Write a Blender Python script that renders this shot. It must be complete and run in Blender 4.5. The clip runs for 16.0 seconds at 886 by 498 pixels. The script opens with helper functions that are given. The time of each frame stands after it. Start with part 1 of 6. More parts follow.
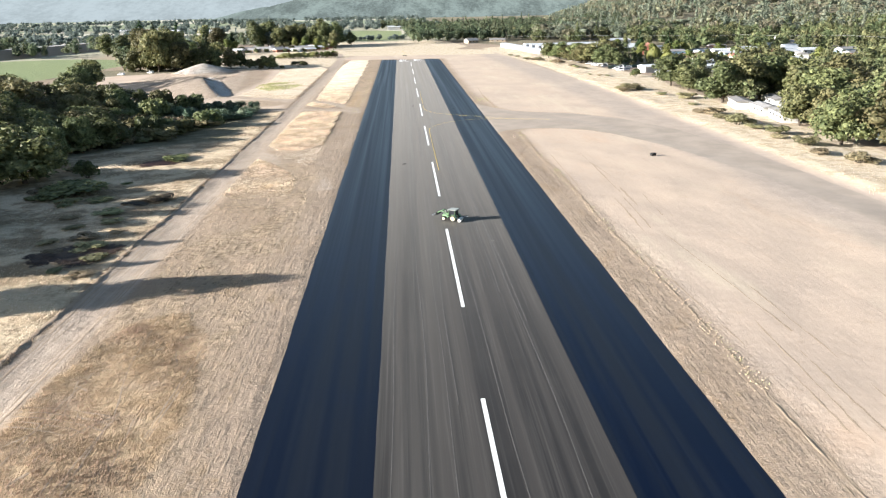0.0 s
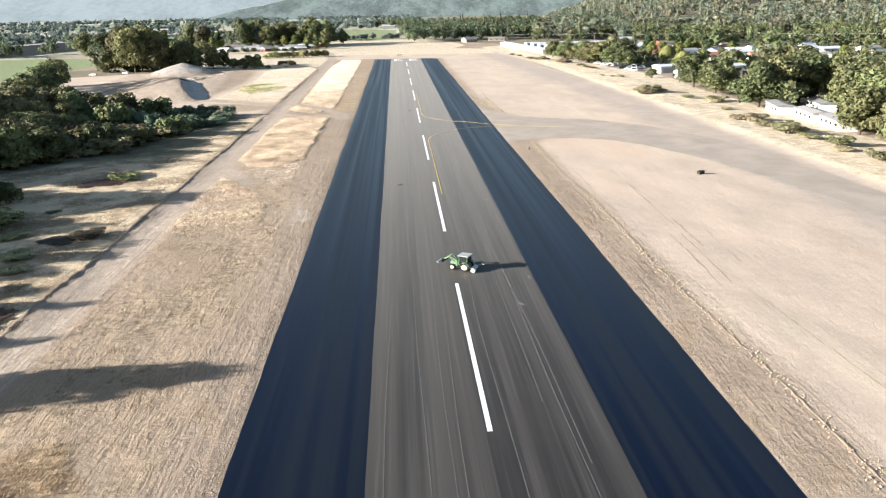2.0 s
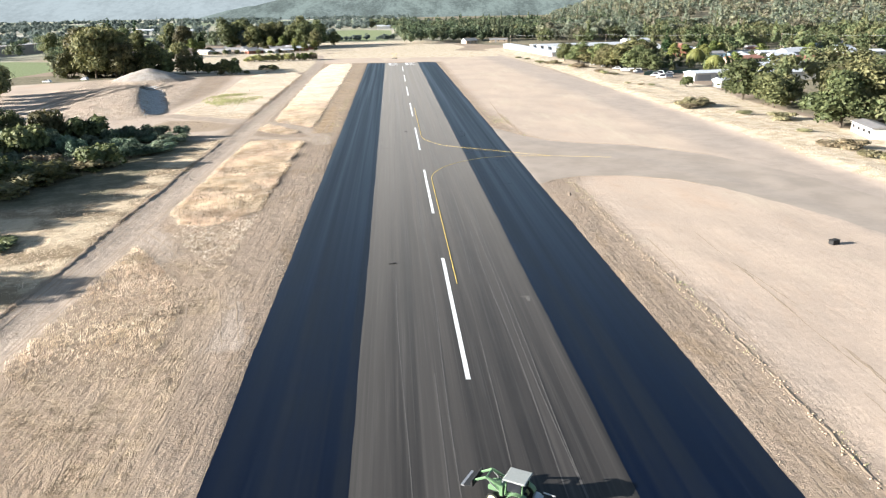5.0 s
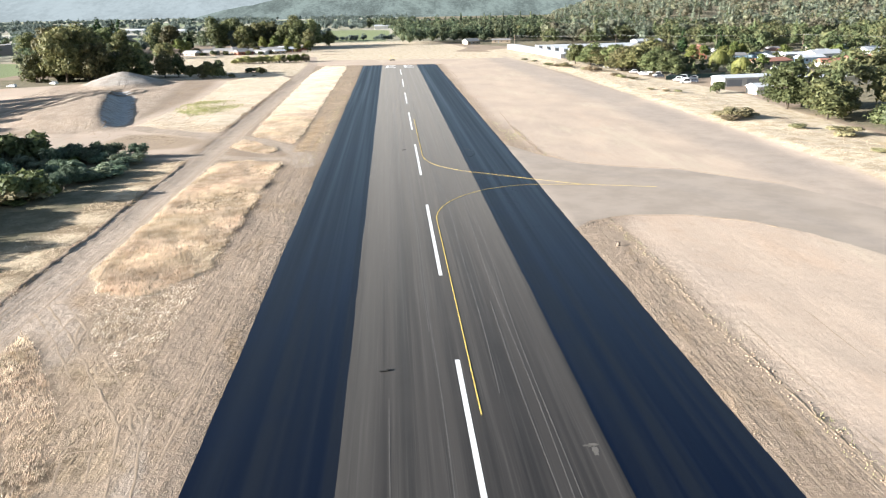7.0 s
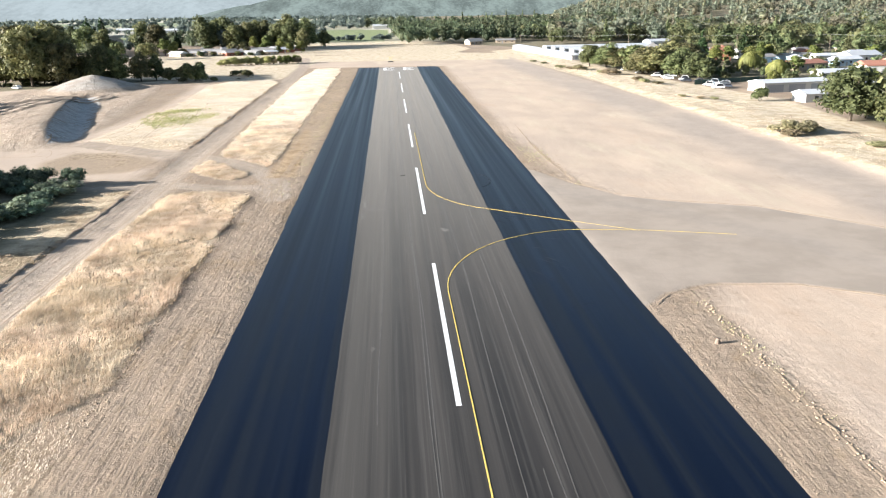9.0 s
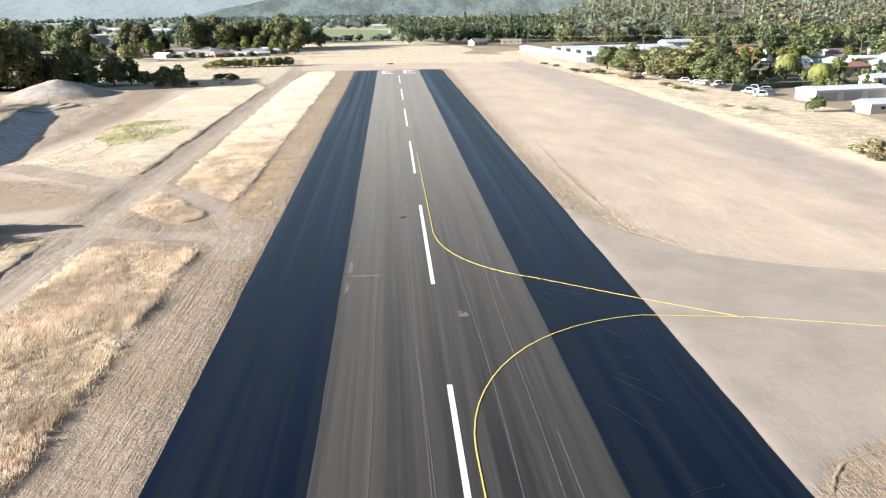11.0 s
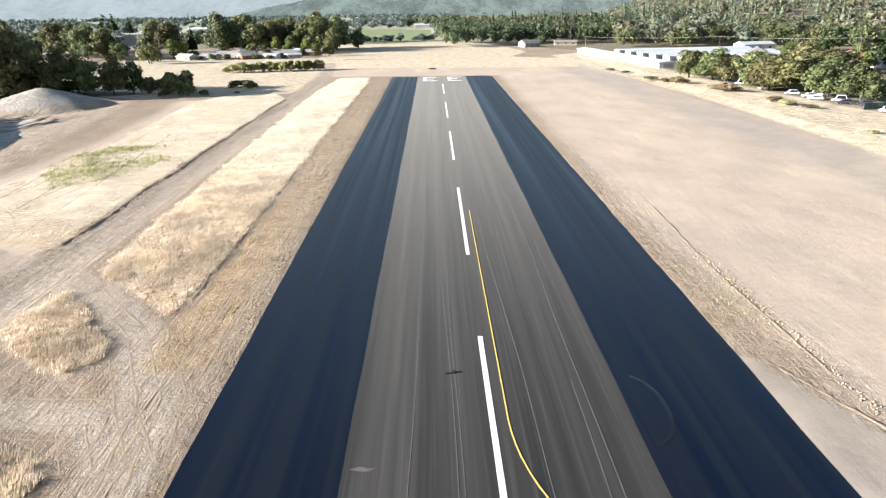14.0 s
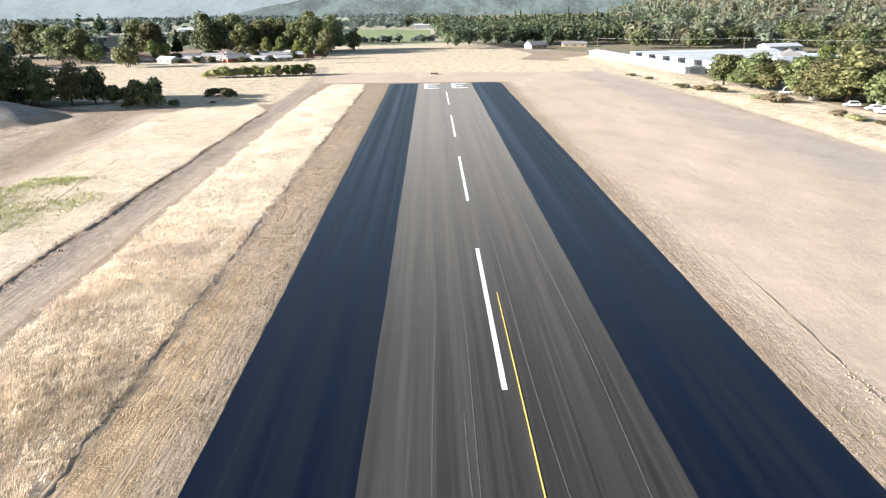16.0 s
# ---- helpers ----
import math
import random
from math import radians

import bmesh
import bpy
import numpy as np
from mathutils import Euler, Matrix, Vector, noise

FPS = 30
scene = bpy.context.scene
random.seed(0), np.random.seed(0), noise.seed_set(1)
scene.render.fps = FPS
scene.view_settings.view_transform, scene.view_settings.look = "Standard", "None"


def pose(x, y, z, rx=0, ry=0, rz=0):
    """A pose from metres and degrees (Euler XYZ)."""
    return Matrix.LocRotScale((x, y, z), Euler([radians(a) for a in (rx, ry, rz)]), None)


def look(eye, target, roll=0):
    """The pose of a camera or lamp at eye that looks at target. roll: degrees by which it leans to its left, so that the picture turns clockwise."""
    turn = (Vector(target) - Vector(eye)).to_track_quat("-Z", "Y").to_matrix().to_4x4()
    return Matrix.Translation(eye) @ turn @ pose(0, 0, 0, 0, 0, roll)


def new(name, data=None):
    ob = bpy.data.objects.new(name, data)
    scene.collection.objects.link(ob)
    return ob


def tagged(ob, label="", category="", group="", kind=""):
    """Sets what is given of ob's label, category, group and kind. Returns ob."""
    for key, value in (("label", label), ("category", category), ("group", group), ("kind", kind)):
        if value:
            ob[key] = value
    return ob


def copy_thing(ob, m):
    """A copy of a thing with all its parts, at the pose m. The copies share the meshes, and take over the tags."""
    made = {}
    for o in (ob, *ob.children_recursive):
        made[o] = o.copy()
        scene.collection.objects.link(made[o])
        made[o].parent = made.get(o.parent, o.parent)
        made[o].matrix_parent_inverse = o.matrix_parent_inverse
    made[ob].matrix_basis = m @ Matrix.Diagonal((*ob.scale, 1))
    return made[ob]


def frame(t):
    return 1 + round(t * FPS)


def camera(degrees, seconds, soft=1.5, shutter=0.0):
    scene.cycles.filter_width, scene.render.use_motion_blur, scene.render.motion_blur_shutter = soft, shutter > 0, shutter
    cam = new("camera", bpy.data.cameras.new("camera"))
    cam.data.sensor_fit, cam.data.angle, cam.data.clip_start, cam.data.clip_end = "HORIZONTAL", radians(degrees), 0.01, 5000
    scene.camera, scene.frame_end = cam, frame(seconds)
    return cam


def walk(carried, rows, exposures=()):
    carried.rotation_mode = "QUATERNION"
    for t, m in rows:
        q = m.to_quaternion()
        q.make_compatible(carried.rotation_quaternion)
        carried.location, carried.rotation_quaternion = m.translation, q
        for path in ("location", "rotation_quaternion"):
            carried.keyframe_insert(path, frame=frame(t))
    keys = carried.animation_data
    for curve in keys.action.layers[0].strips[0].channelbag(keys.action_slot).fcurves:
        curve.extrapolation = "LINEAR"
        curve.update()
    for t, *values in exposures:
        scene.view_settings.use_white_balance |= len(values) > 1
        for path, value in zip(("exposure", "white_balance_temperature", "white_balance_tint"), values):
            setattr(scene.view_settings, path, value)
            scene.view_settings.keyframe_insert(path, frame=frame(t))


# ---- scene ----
cam = camera(61.50, 16.0, 1.2)
# seconds, x, y, z, yaw, pitch, roll; y runs along the runway, x = 0 is its centre line
ROWS = [
    (0.0, -7.06, -5.75, 37.91, -3.20, -18.03, 1.09),
    (0.5, -7.05, 3.04, 37.12, -3.31, -18.03, 1.08),
    (1.0, -7.06, 11.76, 36.30, -3.42, -18.03, 1.07),
    (1.5, -7.03, 20.40, 35.62, -3.47, -18.03, 1.07),
    (2.0, -6.99, 29.12, 35.22, -3.58, -18.03, 1.06),
    (2.5, -6.94, 38.04, 34.99, -3.65, -18.03, 1.05),
    (3.0, -6.85, 47.05, 34.73, -3.74, -18.03, 1.04),
    (3.5, -6.72, 56.11, 34.50, -3.78, -18.02, 1.03),
    (4.0, -6.55, 65.17, 34.38, -3.82, -18.02, 1.03),
    (6.5, -5.64, 108.01, 33.45, -3.97, -18.02, 0.99),
    (7.0, -5.47, 116.80, 33.14, -4.00, -18.02, 0.98),
    (7.5, -5.27, 125.67, 32.82, -4.02, -18.02, 0.97),
    (8.0, -5.10, 134.57, 32.49, -4.02, -18.02, 0.96),
    (8.5, -4.91, 143.50, 32.16, -4.04, -18.02, 0.95),
    (9.0, -4.71, 152.48, 31.75, -4.05, -18.02, 0.95),
    (10.4, -4.25, 176.95, 30.96, -4.07, -18.02, 0.92),
    (11.1, -4.02, 189.15, 30.58, -4.00, -18.01, 0.91),
    (11.3, -3.96, 192.66, 30.48, -3.70, -18.01, 0.91),
    (11.5, -3.90, 196.16, 30.37, -3.08, -18.01, 0.90),
    (12.0, -3.64, 205.25, 30.13, -1.80, -18.01, 0.90),
    (12.5, -3.57, 214.25, 29.93, -1.46, -18.01, 0.89),
    (13.0, -3.60, 223.18, 29.81, -1.17, -18.01, 0.88),
    (13.5, -3.77, 232.07, 29.73, -0.99, -18.01, 0.87),
    (14.0, -4.00, 240.68, 29.64, -0.85, -18.01, 0.86),
    (14.5, -4.35, 249.45, 29.59, -0.77, -18.01, 0.86),
    (15.0, -4.67, 258.38, 29.49, -0.69, -18.01, 0.85),
    (15.5, -5.00, 267.36, 29.30, -0.62, -18.01, 0.84),
    (16.0, -5.39, 276.48, 29.09, -0.96, -18.01, 0.83),
]
walk(cam, [(t, pose(x, y, z, 90 + pitch, roll, yaw)) for t, x, y, z, yaw, pitch, roll in ROWS])

# ---- world, sun, exposure ----
SUN_ELEV, SUN_FROM = 14.8, (-1.0, -0.12)       # degrees; where the sun stands, over the ground
world = bpy.data.worlds.new("world")
scene.world = world
world.use_nodes = True
_wn = world.node_tree.nodes
_bg = _wn["Background"]
_sky = _wn.new("ShaderNodeTexSky")
_sky.sky_type = 'NISHITA'
_sky.sun_disc = False
_sky.sun_elevation = radians(SUN_ELEV)
_sky.sun_rotation = math.atan2(SUN_FROM[0], SUN_FROM[1])
_sky.air_density, _sky.dust_density, _sky.ozone_density = 1.0, 1.0, 1.5
world.node_tree.links.new(_sky.outputs[0], _bg.inputs[0])
_bg.inputs[1].default_value = 0.05
_sun = bpy.data.lights.new("sun", 'SUN')
_sun.energy, _sun.angle, _sun.color = 5.0, radians(0.6), (1.0, 0.972, 0.945)
sun = new("sun", _sun)
_d = Vector((SUN_FROM[0], SUN_FROM[1], 0)).normalized() * math.cos(radians(SUN_ELEV)) + Vector((0, 0, math.sin(radians(SUN_ELEV))))
sun.matrix_world = look(_d * 100, (0, 0, 0))
scene.view_settings.exposure = 2.0

# ---- materials ----
class Net:
    """Short hand for node materials."""
    def __init__(self, name):
        self.m = bpy.data.materials.new(name)
        self.m.use_nodes = True
        self.t = self.m.node_tree
        self.b = self.t.nodes["Principled BSDF"]
        self.out = self.t.nodes["Material Output"]
        self.b.inputs["Specular IOR Level"].default_value = 0.3

    def n(self, kind):
        return self.t.nodes.new("ShaderNode" + kind)

    def put(self, socket, v):
        if isinstance(v, bpy.types.NodeSocket):
            self.t.links.new(v, socket)
        elif isinstance(v, (tuple, list)) and len(v) == 3 and socket.type == 'RGBA':
            socket.default_value = (*v, 1)
        else:
            socket.default_value = v

    def pos(self, sx=1, sy=1, sz=1):
        g = self.n("NewGeometry")
        m = self.n("Mapping")
        m.inputs["Scale"].default_value = (sx, sy, sz)
        self.t.links.new(g.outputs["Position"], m.inputs["Vector"])
        return m.outputs[0]

    def noise(self, vec, scale, detail=4.0, rough=0.6, dist=0.0):
        k = self.n("TexNoise")
        self.put(k.inputs["Vector"], vec)
        k.inputs["Scale"].default_value, k.inputs["Detail"].default_value = scale, detail
        k.inputs["Roughness"].default_value, k.inputs["Distortion"].default_value = rough, dist
        return k.outputs["Fac"]

    def attr(self, name):
        a = self.n("Attribute")
        a.attribute_name = name
        return a.outputs["Fac"]

    def math(self, op, a, b=0.0, c=0.0):
        k = self.n("Math")
        k.operation = op
        for s, v in zip(k.inputs, (a, b, c)):
            self.put(s, v)
        return k.outputs[0]

    def ramp(self, v, lo, hi, to0=0.0, to1=1.0):
        k = self.n("MapRange")
        k.interpolation_type = 'SMOOTHSTEP'
        for s, q in zip(k.inputs, (v, lo, hi, to0, to1)):
            self.put(s, q)
        return k.outputs[0]

    def mix(self, f, a, b, mode='MIX'):
        k = self.n("Mix")
        k.data_type, k.blend_type = 'RGBA', mode
        self.put(k.inputs[0], f)
        self.put(k.inputs[6], a)
        self.put(k.inputs[7], b)
        return k.outputs[2]

    def bump(self, h, strength=0.5, dist=0.05, prev=None):
        k = self.n("Bump")
        k.inputs["Strength"].default_value, k.inputs["Distance"].default_value = strength, dist
        self.put(k.inputs["Height"], h)
        if prev is not None:
            self.put(k.inputs["Normal"], prev)
        return k.outputs[0]

    def done(self, color, rough=0.8, normal=None, metal=0.0, spec=None):
        self.put(self.b.inputs["Base Color"], color)
        self.put(self.b.inputs["Roughness"], rough)
        self.put(self.b.inputs["Metallic"], metal)
        if spec is not None:
            self.put(self.b.inputs["Specular IOR Level"], spec)
        if normal is not None:
            self.put(self.b.inputs["Normal"], normal)
        return self.m


def m_ground():
    k = Net("earth_and_dry_grass")
    p = k.pos()
    fine = k.noise(p, 2.2, 6, 0.7)
    mid = k.noise(p, 0.28, 5, 0.65)
    big = k.noise(p, 0.035, 4, 0.6)
    # marks of graders and wheels, which run with the runway
    tracks = k.noise(k.pos(1, 0.05, 1), 1.1, 5, 0.7, 0.3)
    scrape = k.noise(k.pos(1, 0.09, 1), 3.4, 4, 0.65, 0.5)
    lumps = k.noise(p, 5.5, 4, 0.7)
    # broken crusts and drag marks that lie askew
    skew = k.n("Mapping")
    skew.inputs["Rotation"].default_value = (0, 0, 0.5)
    skew.inputs["Scale"].default_value = (1, 0.28, 1)
    k.t.links.new(p, skew.inputs["Vector"])
    churn = k.math('SUBTRACT', 1.0, k.math('MULTIPLY', k.math('ABSOLUTE', k.math('SUBTRACT', k.noise(skew.outputs[0], 0.6, 6, 0.7, 0.6), 0.5)), 5.0))
    wob = k.math('MULTIPLY', k.math('SUBTRACT', mid, 0.5), 3.0)
    wob = k.math('ADD', wob, k.math('MULTIPLY', k.math('SUBTRACT', fine, 0.5), 1.6))

    def zone(name, soft=0.5, amount=1.0):
        return k.ramp(k.math('ADD', k.attr(name), k.math('MULTIPLY', wob, amount)), -soft, soft)

    def part_of(v, lo, hi, f):
        return k.math('MULTIPLY', k.ramp(v, lo, hi), f)

    # bare graded earth
    dirt = k.mix(k.ramp(big, 0.35, 0.65), (0.293, 0.225, 0.166), (0.239, 0.182, 0.133))
    dirt = k.mix(part_of(tracks, 0.5, 0.7, 0.5), dirt, (0.198, 0.142, 0.097))
    dirt = k.mix(part_of(scrape, 0.55, 0.7, 0.3), dirt, (0.361, 0.280, 0.206))
    dirt = k.mix(part_of(mid, 0.55, 0.75, 0.7), dirt, (0.355, 0.277, 0.203))
    dirt = k.mix(part_of(lumps, 0.55, 0.78, 0.22), dirt, (0.19, 0.135, 0.09))
    dirt = k.mix(part_of(k.noise(k.pos(1, 0.45, 1), 0.16, 6, 0.75, 0.5), 0.5, 0.66, 0.7), dirt, (0.24, 0.17, 0.105))
    # wide open pan: paler and pinker
    pan = k.mix(k.ramp(big, 0.35, 0.65), (0.445, 0.35, 0.27), (0.388, 0.309, 0.244))
    pan = k.mix(k.ramp(k.noise(k.pos(1, 0.25, 1), 0.06, 5, 0.65), 0.52, 0.68), pan, (0.462, 0.378, 0.289))
    pan = k.mix(part_of(k.noise(k.pos(1, 0.4, 1), 0.035, 5, 0.7, 0.5), 0.54, 0.68, 0.5), pan, (0.44, 0.315, 0.225))
    pan = k.mix(part_of(tracks, 0.52, 0.72, 0.26), pan, (0.33, 0.25, 0.19))
    pan = k.mix(part_of(scrape, 0.57, 0.7, 0.16), pan, (0.3, 0.23, 0.175))
    pan = k.mix(part_of(lumps, 0.58, 0.78, 0.4), pan, (0.24, 0.185, 0.14))
    col = k.mix(zone("pan", 3.0), dirt, pan)
    # gravelled tracks and the old taxiway
    gravel = k.mix(k.ramp(mid, 0.4, 0.65), (0.335, 0.27, 0.211), (0.275, 0.221, 0.173))
    gravel = k.mix(part_of(tracks, 0.45, 0.68, 0.8), gravel, (0.39, 0.318, 0.25))
    gravel = k.mix(part_of(fine, 0.5, 0.8, 0.4), gravel, (0.17, 0.14, 0.115))
    col = k.mix(k.math('MULTIPLY', zone("old", 5.0), k.ramp(big, 0.25, 0.6, 0.55, 0.95)), col, k.mix(k.ramp(mid, 0.4, 0.65), (0.33, 0.275, 0.23), (0.295, 0.247, 0.207)))
    col = k.mix(zone("road", 0.5), col, gravel)
    # old paving of the turn-off
    paved = k.mix(k.ramp(k.noise(p, 0.12, 5, 0.6), 0.38, 0.64), (0.318, 0.266, 0.219), (0.266, 0.223, 0.183))
    paved = k.mix(part_of(lumps, 0.5, 0.8, 0.3), paved, (0.31, 0.255, 0.205))
    paved = k.mix(part_of(k.noise(k.pos(0.35, 1, 1), 0.3, 5, 0.7, 0.4), 0.54, 0.66, 0.5), paved, (0.3, 0.25, 0.205))
    col = k.mix(zone("apron", 0.35, 0.35), col, paved)
    worn = k.mix(k.ramp(mid, 0.4, 0.62), (0.29, 0.248, 0.21), (0.24, 0.207, 0.178))
    col = k.mix(k.math('MULTIPLY', zone("worn", 1.8), 0.45), col, worn)
    # dry grass
    grass = k.mix(k.ramp(mid, 0.35, 0.65), (0.575, 0.49, 0.375), (0.48, 0.398, 0.29))
    grass = k.mix(k.ramp(big, 0.5, 0.7), grass, (0.63, 0.55, 0.435))
    grass = k.mix(part_of(fine, 0.5, 0.75, 0.35), grass, (0.38, 0.285, 0.175))
    patch = k.noise(k.pos(1, 0.7, 1), 0.075, 6, 0.7, 0.6)
    rough = k.mix(k.ramp(patch, 0.46, 0.56), k.mix(0.75, dirt, (0.285, 0.214, 0.15)), k.mix(k.ramp(k.noise(p, 0.6, 5, 0.7), 0.42, 0.6), (0.32, 0.243, 0.163), (0.165, 0.12, 0.078)))
    rough = k.mix(part_of(churn, 0.6, 0.95, 0.35), rough, (0.345, 0.265, 0.186))
    col = k.mix(zone("rough", 2.0), col, rough)
    col = k.mix(zone("field", 1.2), col, k.mix(k.ramp(mid, 0.44, 0.6), (0.52, 0.437, 0.322), (0.4, 0.32, 0.216)))
    weedy = k.mix(k.ramp(k.noise(p, 0.09, 6, 0.7), 0.42, 0.58), (0.55, 0.44, 0.3), (0.24, 0.18, 0.112))
    weedy = k.mix(part_of(fine, 0.5, 0.72, 0.4), weedy, (0.2, 0.15, 0.09))
    col = k.mix(zone("weedy", 1.2), col, weedy)
    col = k.mix(zone("grass", 0.8, 0.9), col, grass)
    tawny = k.mix(k.ramp(mid, 0.38, 0.62), (0.37, 0.268, 0.165), (0.25, 0.172, 0.1))
    col = k.mix(k.math('MULTIPLY', zone("tawny", 1.0), k.ramp(k.noise(p, 0.17, 5, 0.7), 0.36, 0.52, 0.35, 0.95)), col, tawny)
    ripe = k.ramp(k.math('ADD', k.attr("ripe"), k.math('MULTIPLY', k.math('SUBTRACT', k.noise(p, 0.09, 5, 0.7), 0.5), 60.0)), -14, 14)
    col = k.mix(k.math('MULTIPLY', k.math('MULTIPLY', ripe, zone("grass", 0.8, 0.9)), 0.5), col, tawny)
    # trampled and darker clumps
    clumps = k.noise(k.pos(1, 0.8, 1), 0.4, 7, 0.75, 0.4)
    soil = k.math('MULTIPLY', k.ramp(k.attr("pan"), -3, 3, 0.85, 0.3), k.math('MULTIPLY', k.ramp(k.attr("apron"), -1, 1, 1.0, 0.0), k.ramp(k.attr("grass"), -1, 1, 1.0, 0.3)))
    col = k.mix(k.math('MULTIPLY', k.ramp(clumps, 0.56, 0.68), k.math('MULTIPLY', soil, 0.6)), col, (0.2, 0.145, 0.085))
    # grey spoil of the stockpile
    spoil = k.mix(k.ramp(mid, 0.4, 0.62), (0.42, 0.338, 0.262), (0.325, 0.255, 0.195))
    spoil = k.mix(part_of(scrape, 0.5, 0.66, 0.5), spoil, (0.15, 0.115, 0.085))
    col = k.mix(k.math('MULTIPLY', zone("spoil", 3.0), 0.85), col, spoil)
    # grey crushed rock on the dug face
    rock = k.mix(k.ramp(k.noise(k.pos(0.25, 1, 0.3), 1.2, 4, 0.7), 0.4, 0.62), (0.52, 0.505, 0.48), (0.33, 0.315, 0.295))
    col = k.mix(zone("grit", 1.0, 0.6), col, rock)
    heaped = k.mix(k.ramp(mid, 0.4, 0.62), (0.39, 0.35, 0.305), (0.3, 0.265, 0.228))
    col = k.mix(zone("cone", 2.0), col, heaped)
    # woodland floor and gardens
    floor = k.mix(k.ramp(mid, 0.4, 0.65), (0.13, 0.118, 0.072), (0.22, 0.185, 0.122))
    floor = k.mix(k.ramp(fine, 0.5, 0.7), floor, (0.09, 0.085, 0.05))
    col = k.mix(zone("wood", 3.0), col, floor)
    # far country: patchwork of pale and green fields
    cell = k.n("TexVoronoi")
    k.put(cell.inputs["Vector"], k.pos(1, 0.45, 0))
    cell.inputs["Scale"].default_value = 0.006
    sep = k.n("SeparateColor")
    k.t.links.new(cell.outputs["Color"], sep.inputs[0])
    plot = k.mix(k.ramp(sep.outputs[0], 0.35, 0.6), (0.34, 0.325, 0.235), (0.19, 0.235, 0.14))
    plot = k.mix(k.ramp(sep.outputs[1], 0.7, 0.8), plot, (0.46, 0.435, 0.36))
    plot = k.mix(part_of(mid, 0.4, 0.7, 0.35), plot, (0.2, 0.17, 0.1))
    col = k.mix(k.ramp(k.attr("far"), -20, 60), col, plot)
    rows = k.n("TexWave")
    k.put(rows.inputs["Vector"], k.pos())
    rows.inputs["Scale"].default_value, rows.inputs["Distortion"].default_value = 0.13, 0.6
    vine = k.mix(rows.outputs["Fac"], (0.13, 0.17, 0.07), (0.21, 0.245, 0.12))
    col = k.mix(zone("green", 1.0), col, vine)
    flat = k.math('MULTIPLY', k.ramp(k.attr("apron"), -1.0, 1.0, 1.0, 0.15), k.ramp(k.attr("pan"), -4.0, 6.0, 0.85, 0.2))
    hump = k.math('ADD', k.math('MULTIPLY', lumps, 0.27), k.math('ADD', k.math('MULTIPLY', tracks, 0.5), k.math('MULTIPLY', mid, 1.6)))
    hump = k.math('SUBTRACT', k.math('ADD', hump, k.math('MULTIPLY', scrape, k.ramp(big, 0.42, 0.6, 0.05, 0.22))), 1.35)
    tuss = k.noise(p, 1.3, 5, 0.7)
    hump = k.math('ADD', hump, k.math('MULTIPLY', k.math('SUBTRACT', tuss, 0.5), 0.3))
    hump = k.math('ADD', hump, k.math('MULTIPLY', churn, k.math('MULTIPLY', k.ramp(k.attr("rough"), -3, 3, 0.05, 0.55), k.ramp(k.noise(p, 0.13, 3, 0.6), 0.4, 0.65))))
    heap = k.ramp(k.attr("spoil"), -4, 4)
    hump = k.math('ADD', hump, k.math('MULTIPLY', heap, k.math('ADD', k.math('MULTIPLY', churn, 0.6), k.math('MULTIPLY', tuss, 1.2))))
    hump = k.math('MULTIPLY', hump, k.math('MULTIPLY', flat, k.ramp(k.attr("road"), -1.0, 1.0, 1.0, 0.75)))
    # fine dust brightens where it is seen along the ground
    k.b.inputs["Sheen Weight"].default_value, k.b.inputs["Sheen Roughness"].default_value = 0.022, 0.45
    k.b.inputs["Sheen Tint"].default_value = (1.0, 0.9, 0.76, 1)
    return k.done(col, 0.92, k.bump(hump, 1.0, 0.3), spec=0.1)


def m_asphalt(name, base, pale, dark, rough, tone, spec, dusty=0.0, film_color=(0.1, 0.092, 0.08), streak=1.0, tint=(1.0, 0.935, 0.85)):
    k = Net(name)
    p = k.pos()
    lanes = k.noise(k.pos(1, 0.006, 1), 0.55, 3, 0.55, 0.15)
    lines = k.noise(k.pos(1, 0.012, 1), 2.6, 4, 0.6, 0.35)
    thin = k.noise(k.pos(1, 0.004, 1), 5.5, 2, 0.5, 0.1)
    blot = k.noise(p, 0.09, 5, 0.6)
    grit = k.noise(p, 9.0, 3, 0.7)
    c = k.mix(k.ramp(lanes, 0.41, 0.6), dark, base)
    c = k.mix(k.math('MULTIPLY', k.ramp(lines, 0.48, 0.72), 0.36 * streak), c, pale)
    c = k.mix(k.math('MULTIPLY', k.ramp(thin, 0.6, 0.76), 0.28 * streak), c, pale)
    c = k.mix(k.math('MULTIPLY', k.ramp(blot, 0.45, 0.7), 0.4), c, tone)
    c = k.mix(k.math('MULTIPLY', grit, 0.35), c, dark)
    if dusty:
        # blown dust lies on the lanes nearer the track, and a film of it over the whole
        across = k.n("SeparateXYZ")
        k.put(across.inputs[0], p)
        film = k.math('MULTIPLY', k.ramp(across.outputs[0], 6.0, -13.0), k.ramp(k.noise(k.pos(1, 0.02, 1), 0.35, 4, 0.6), 0.35, 0.65, 0.25, 1.0))
        c = k.mix(k.math('MULTIPLY', film, 0.34), c, film_color)
        k.b.inputs["Sheen Weight"].default_value = dusty
        k.b.inputs["Sheen Roughness"].default_value = 0.3
        k.b.inputs["Sheen Tint"].default_value = (*tint, 1)
    return k.done(c, k.ramp(lanes, 0.3, 0.7, rough - 0.08, rough + 0.1), k.bump(grit, 0.25, 0.02), spec=spec)


